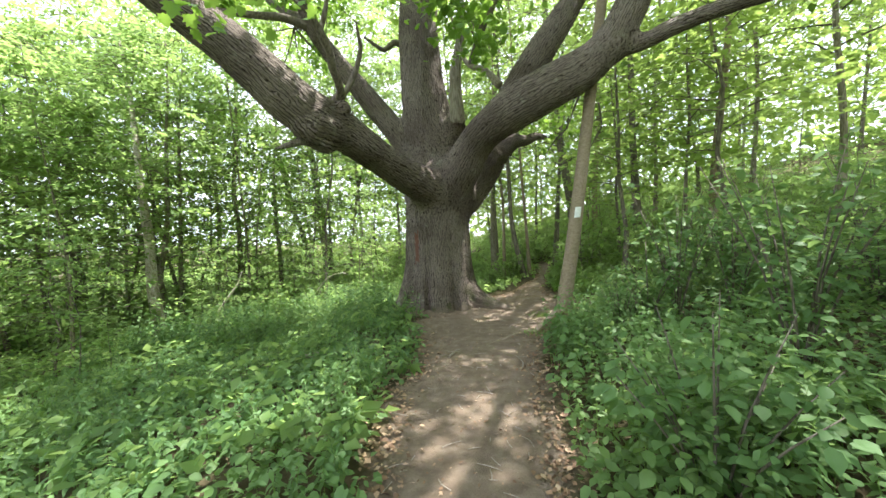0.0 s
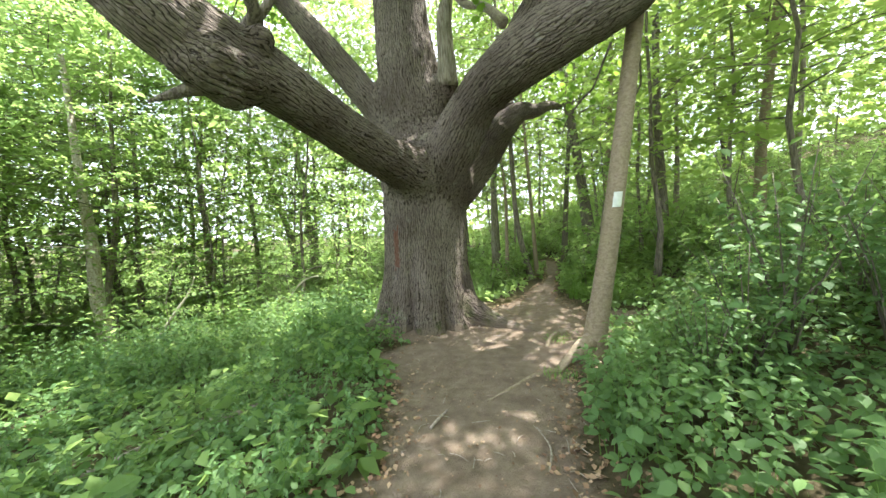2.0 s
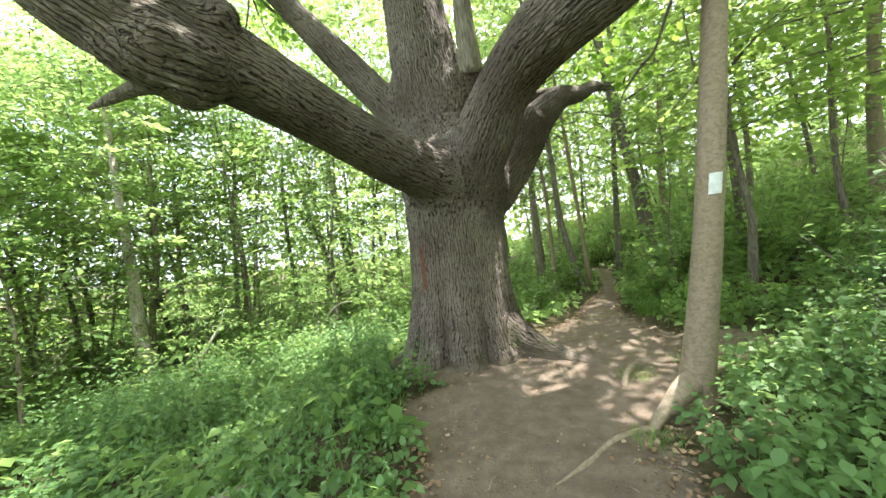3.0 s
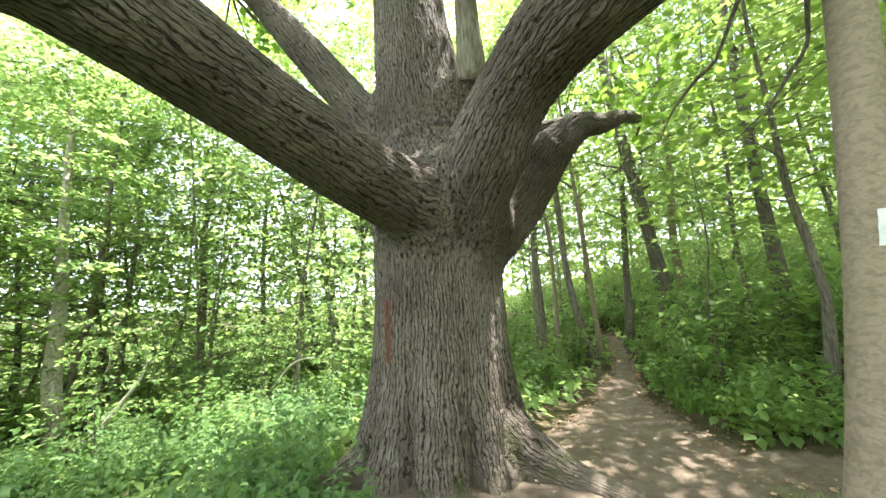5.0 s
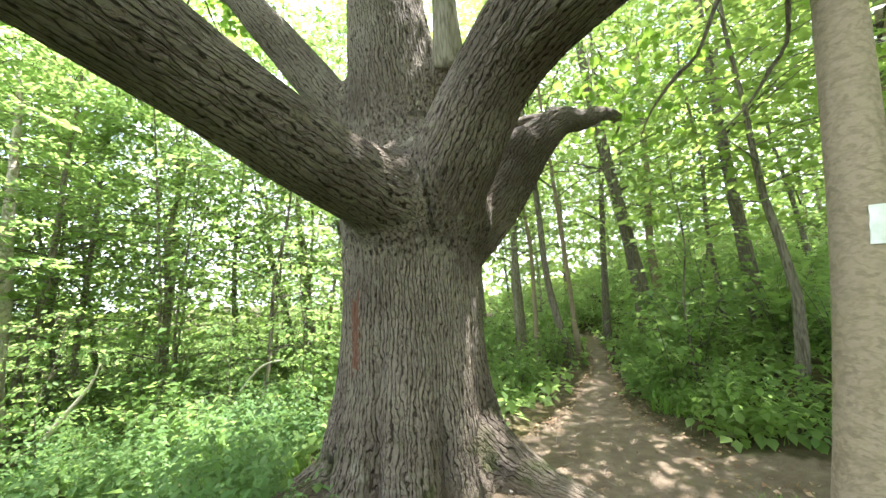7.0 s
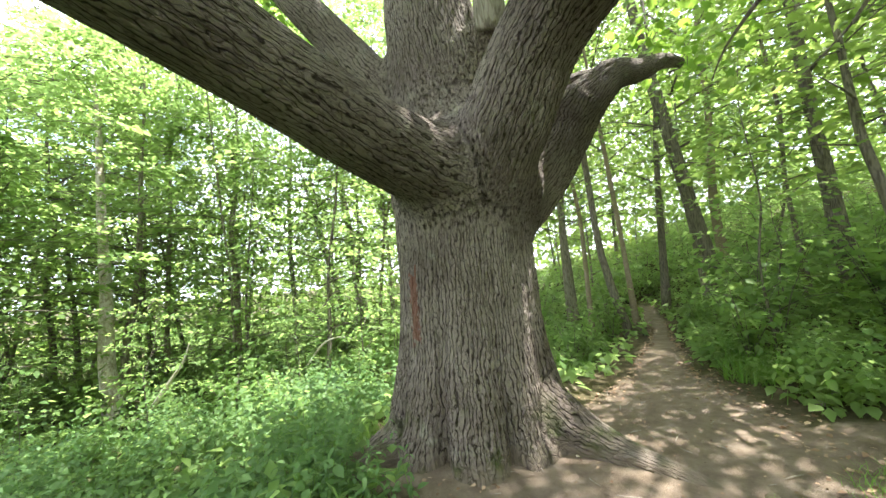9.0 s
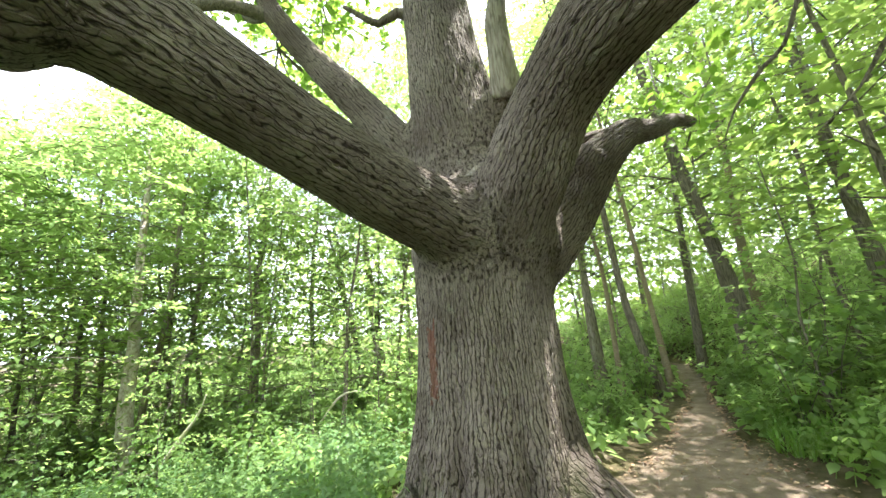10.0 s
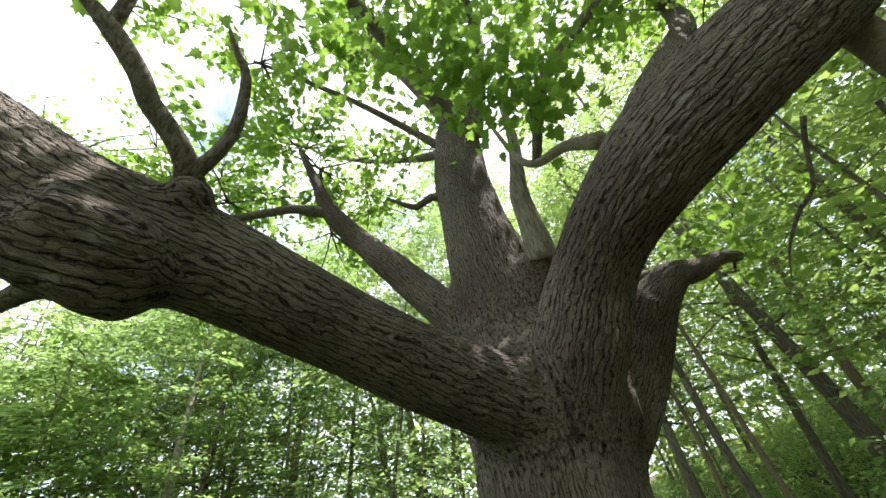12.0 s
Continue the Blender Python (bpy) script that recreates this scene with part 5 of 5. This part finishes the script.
            tw.append(tube([(ex, ey, ez, .02), (ex + d[0] * .5 + gg.normal(0, .15), ey + d[1] * .5 + gg.normal(0, .15), ez + d[2] * .6, .012), (ex + d[0], ey + d[1], ez + d[2], .004)], 4, .3))
            t = gg.uniform(.35, 1.05, 34)[:, None]
            ps.append(np.array([ex, ey, ez]) + d * t + gg.normal(0, .12, (34, 3)))
    p = np.concatenate(ps)
    n = len(p)
    v, f = leaves(LEAF_FAR, p, gg.uniform(0, 6.283, n), gg.normal(-.3, .5, n), .15 * gg.uniform(.6, 1.2, n), gg.normal(0, .5, n))
    return mesh_np("crown", v, f), mesh_np("twig_network", *join(tw))


oc, ot = oak_crown()
part("crown", oc, m_leaf_oak, oak, "sparse sunlit oak leaves on high twigs, with unseen clumps added for shade")
tagged(part("twig_network", ot, m_bark_dark, oak), kind="stuff")

# ---- litter, sticks and small things ----
gg = np.random.default_rng(61)
n = 9000
yy = gg.uniform(-1, 12.5, n)
side = np.where(gg.uniform(0, 1, n) < .5, -1, 1)
xx = trail_x(yy) + side * (trail_w(yy) * gg.normal(.98, .16, n))
ok = (np.hypot(xx + .12, yy - 7.1) > .95) & ((yy < 5.2) | (gg.uniform(0, 1, n) < .45))
xx, yy = xx[ok][:3800], yy[ok][:3800]
n = len(xx)
v, f = leaves(LEAF_FAR, np.stack([xx, yy, ground_z(xx, yy) + .012 + gg.uniform(0, .012, n)], -1), gg.uniform(0, 6.283, n), gg.normal(0, .15, n), gg.uniform(.018, .058, n), gg.normal(0, .4, n))
tagged(part("leaf_litter", mesh_np("leaf_litter", v, f), m_litter), "dry brown fallen leaves along the trail edges", "leaf litter", kind="stuff")
n = 1500
yy = gg.uniform(-1, 9.5, n)
xx = trail_x(yy) + trail_w(yy) * gg.uniform(-1, 1, n)
ok = np.hypot(xx + .12, yy - 7.1) > 1.0
xx, yy = xx[ok], yy[ok]
n = len(xx)
v, f = leaves(LEAF_OVATE, np.stack([xx, yy, ground_z(xx, yy) + .012], -1), gg.uniform(0, 6.283, n), gg.normal(0, .3, n), gg.uniform(.008, .03, n), gg.normal(0, .5, n))
tagged(part("leaf_crumbs", mesh_np("leaf_crumbs", v, f), m_litter), "dry leaf crumbs trodden into the dirt trail", "leaf litter", kind="stuff")
tws = []
for k in range(130):
    y = gg.uniform(.3, 9)
    x = trail_x(y) + trail_w(y) * gg.uniform(-1.1, 1.1)
    a, L = gg.uniform(0, 3.14), gg.uniform(.02, .085)
    z = float(ground_z(x, y)) + .008
    tws.append(tube([(x - math.cos(a) * L, y - math.sin(a) * L, z, .003), (x + gg.normal(0, .01), y + gg.normal(0, .01), z + .004, .004), (x + math.cos(a) * L, y + math.sin(a) * L, z, .002)], 4, .1))
tagged(part("twig_litter", mesh_np("twig_litter", *join(tws)), m_dead), "small dry twigs scattered on the dirt trail", "twig_network", kind="stuff")


def stick(name, nodes_, mat, label, cat):
    return tagged(part(name, mesh_np(name, *tube(nodes_, 10, .06, .08, len(name))), mat), label, cat)


stick("stick", [(.03, 4.01, .04, .012), (.09, 4.13, .045, .011), (.16, 4.26, .04, .007)], m_dead, "short dark stick lying on the dirt trail", "stick")
stick("stick", [(-.2, 1.75, .04, .008), (-.05, 1.7, .045, .009), (.1, 1.62, .04, .006)], m_dead, "thin dry stick lying on the dirt trail", "stick")
stick("stick", [(.75, 3.5, .04, .007), (.82, 3.7, .05, .007), (.8, 3.95, .04, .004)], m_dead, "thin curved twig lying on the trail", "stick")
stick("exposed_root", [(1.7, 6.2, -.03, .03), (1.66, 6.1, .05, .032), (1.5, 5.88, .05, .03), (1.44, 5.75, .04, .028), (1.34, 5.55, -.03, .02)], m_bark_smooth, "bare tree root surfacing from the trodden dirt", "root")
stick("broken_log", [(2.85, 7.3, .12, .035), (2.98, 7.36, .13, .04), (3.15, 7.45, .16, .036)], m_dead, "short broken branch piece at the trail edge", "log")
stick("fallen_branch", [(-6.0, 8.9, -.45, .03), (-5.75, 9.0, -.05, .03), (-5.45, 9.1, .4, .02), (-5.3, 9.1, .75, .008)], m_bleached, "bleached bare branch leaning in the undergrowth", "branch")
stick("fallen_branch", [(-3.9, 10.4, -.1, .02), (-3.5, 10.4, .35, .022), (-3.1, 10.3, .5, .012), (-2.8, 10.3, .45, .005)], m_bleached, "bleached crooked branch lying on shrubs", "branch")
stick("dead_log", [(-2.6, 3.9, -.2, .05), (-2.1, 4.25, -.1, .055), (-1.6, 4.55, -.03, .045), (-1.3, 4.75, .0, .03)], m_dead, "rotting brown log lying half hidden in herbs", "log")
for k, (x, y, a) in enumerate([(.675, 6.535, .3), (.735, 6.53, -.3)]):
    bm = bmesh.new()
    pts = [(-.02, 0, 0), (.02, 0, 0), (.022, .0, .035), (.004, .0, .07), (-.014, .0, .045)]
    fr = [bm.verts.new((px_, -.006, pz_)) for px_, _, pz_ in pts]
    bk = [bm.verts.new((px_, .006, pz_)) for px_, _, pz_ in pts]
    bm.faces.new(fr)
    bm.faces.new(bk[::-1])
    for i in range(5):
        bm.faces.new((fr[i], bk[i], bk[(i + 1) % 5], fr[(i + 1) % 5]))
    bmesh.ops.recalc_face_normals(bm, faces=bm.faces)
    me_ = bpy.data.meshes.new("bark_chip")
    bm.to_mesh(me_)
    bm.free()
    o = tagged(part("bark_chip", me_, m_chip), "small pale wood chip at the foot of the oak", "wood chip", "pale chips")
    o.matrix_basis = pose(x, y, float(ground_z(x, y)) - .005, -25, 8 * a, 20)

# far wood that closes the view
gg = np.random.default_rng(71)
n = 58000
az = gg.uniform(0, 6.283, n)
rad = gg.uniform(30, 52, n)
x, y = np.cos(az) * rad, 8 + np.sin(az) * rad
top = np.where((x < -4) & (y > -10), 16.5, 18.0) + 1.5 * np.sin(az * 23) + np.sin(az * 57)
z = ground_z(x, y) + top * gg.uniform(0, 1, n) ** 1.35
ok = np.abs(x - trail_x(y)) > 1.0
x, y, z = x[ok], y[ok], z[ok]
n = len(x)
v, f = leaves(LEAF_FAR, np.stack([x, y, z], -1), gg.uniform(0, 6.283, n), gg.normal(-.3, .5, n), gg.uniform(.5, 1.1, n), gg.normal(0, .4, n))
tagged(part("far_woods", mesh_np("far_woods", v, f), m_leaf), "distant green woodland closing the view", "woods", kind="stuff")


# layered boughs between the trunks
def boughs(name, seed, centres, reach, per, size, mat, label):
    """Flat, slightly drooping leafy boughs at the centres (n x 3), each on its own twig."""
    gg = np.random.default_rng(seed)
    c = np.asarray(centres)
    n = len(c)
    az = gg.uniform(0, 6.283, n)
    L = gg.uniform(reach[0], reach[1], n)
    d, sd = np.stack([np.cos(az), np.sin(az)], -1), np.stack([-np.sin(az), np.cos(az)], -1)
    rise, bend = gg.normal(.08, .12, n), gg.uniform(.1, .3, n) / L
    t = gg.beta(1.3, 1.0, (n, per))
    lat = gg.normal(0, .22, (n, per)) * L[:, None] * (.3 + .8 * np.sin(t * 2.7))
    f = t * L[:, None]
    p = np.empty((n, per, 3))
    p[..., :2] = c[:, None, :2] + d[:, None] * f[..., None] + sd[:, None] * lat[..., None]
    p[..., 2] = c[:, None, 2] + rise[:, None] * f - bend[:, None] * (f * f + .5 * lat * lat) + gg.normal(0, .045, (n, per))
    hd = (az[:, None] + np.sign(lat) * gg.uniform(.2, 1.3, (n, per))).ravel()
    k = n * per
    sz = np.repeat(size * (.8 + .4 * gg.uniform(0, 1, n)), per) * gg.uniform(.6, 1.25, k)
    v, q = leaves(LEAF_FAR, p.reshape(-1, 3), hd, gg.normal(-.22, .3, k), sz, gg.normal(0, .3, k))
    tagged(part(name, mesh_np(name, v, q), mat), label, "foliage", kind="stuff")
    tip = np.concatenate([c[:, :2] + d * (L * .9)[:, None], (c[:, 2] + rise * L * .9 - bend * (L * .9) ** 2)[:, None]], 1)
    base = np.concatenate([c[:, :2] - d * .25, (c[:, 2] - .12)[:, None]], 1)
    up = np.array([0, 0, .012])
    side = np.concatenate([sd * .011, np.zeros((n, 1))], 1)
    tv = np.stack([base + up, base - side, base + side, tip], 1).reshape(-1, 3)
    tf = (np.array([(0, 1, 3), (1, 2, 3), (2, 0, 3), (0, 2, 1)])[None] + (np.arange(n) * 4)[:, None, None]).reshape(-1, 3)
    tagged(part("bough_twigs", mesh_np("bough_twigs", tv, [tf]), m_bark_dark), "thin dark twigs carrying the leafy boughs", "twigs", kind="stuff")


def wood_points(seed, n, az, dist, low, power=1.0):
    """Points in the wood, up to a crown line that falls off down the slope."""
    gg = np.random.default_rng(seed)
    a, d = np.radians(gg.uniform(az[0], az[1], n)), np.sqrt(gg.uniform(dist[0] ** 2, dist[1] ** 2, n))
    x, y = .2 + np.sin(a) * d, 3.6 + np.cos(a) * d
    top = np.interp(np.degrees(a), [-110, -79, -70, -62, -57, -50, -42, -30, 0, 60], [13, 16, 20, 24, 28, 32, 37, 43, 48, 50])
    top = 1.7 + d * np.tan(np.radians(top * (1 + .14 * np.sin(a * 19 + d * .7) + .1 * np.sin(a * 41))))
    zg = ground_z(x, y)
    z = zg + low + np.maximum(top - zg - low, .3) * gg.uniform(0, 1, n) ** power
    lump = np.sin(x * 1.5 + np.sin(z * 1.3)) + np.sin(y * 1.3 + z * .9) + np.sin(z * 1.9 + x * .6)
    ok = (lump > -.6) & (np.abs(x - trail_x(y)) > 1.1) & (np.hypot(x - .2, y - 5) > 6.5) & (np.hypot(x - 4.2, y - 10.5) > 1.7)
    return np.stack([x, y, z], -1)[ok]


boughs("understory_foliage", 81, wood_points(81, 3000, (-105, -4), (8.5, 17), 2.4, .6), (.6, 1.2), 46, .125, m_leaf_under, "layered green leaves of the lower wood")
boughs("understory_foliage", 85, wood_points(85, 330, (-72, -28), (9, 14), 4.5, .8), (.6, 1.2), 46, .125, m_leaf_under, "high layered leaves of the near trees")
boughs("understory_foliage", 86, wood_points(86, 800, (0, 32), (17, 32), .5, 1.0), (1.0, 1.9), 42, .22, m_leaf, "bright leaves of the wood behind the oak")
boughs("understory_foliage", 82, wood_points(82, 1900, (-105, -4), (14, 19.5), 3.0, .7), (.8, 1.5), 44, .17, m_leaf, "layered bright leaves filling the middle distance")
boughs("understory_foliage", 83, wood_points(83, 1500, (4, 66), (9, 15), 2.8, .75), (.6, 1.3), 46, .13, m_leaf, "layered bright leaves above the wooded bank")
boughs("understory_foliage", 84, wood_points(84, 2800, (-6, 66), (15, 28), 1.2, .65), (.9, 1.8), 40, .19, m_leaf, "layered bright leaves high on the bank")
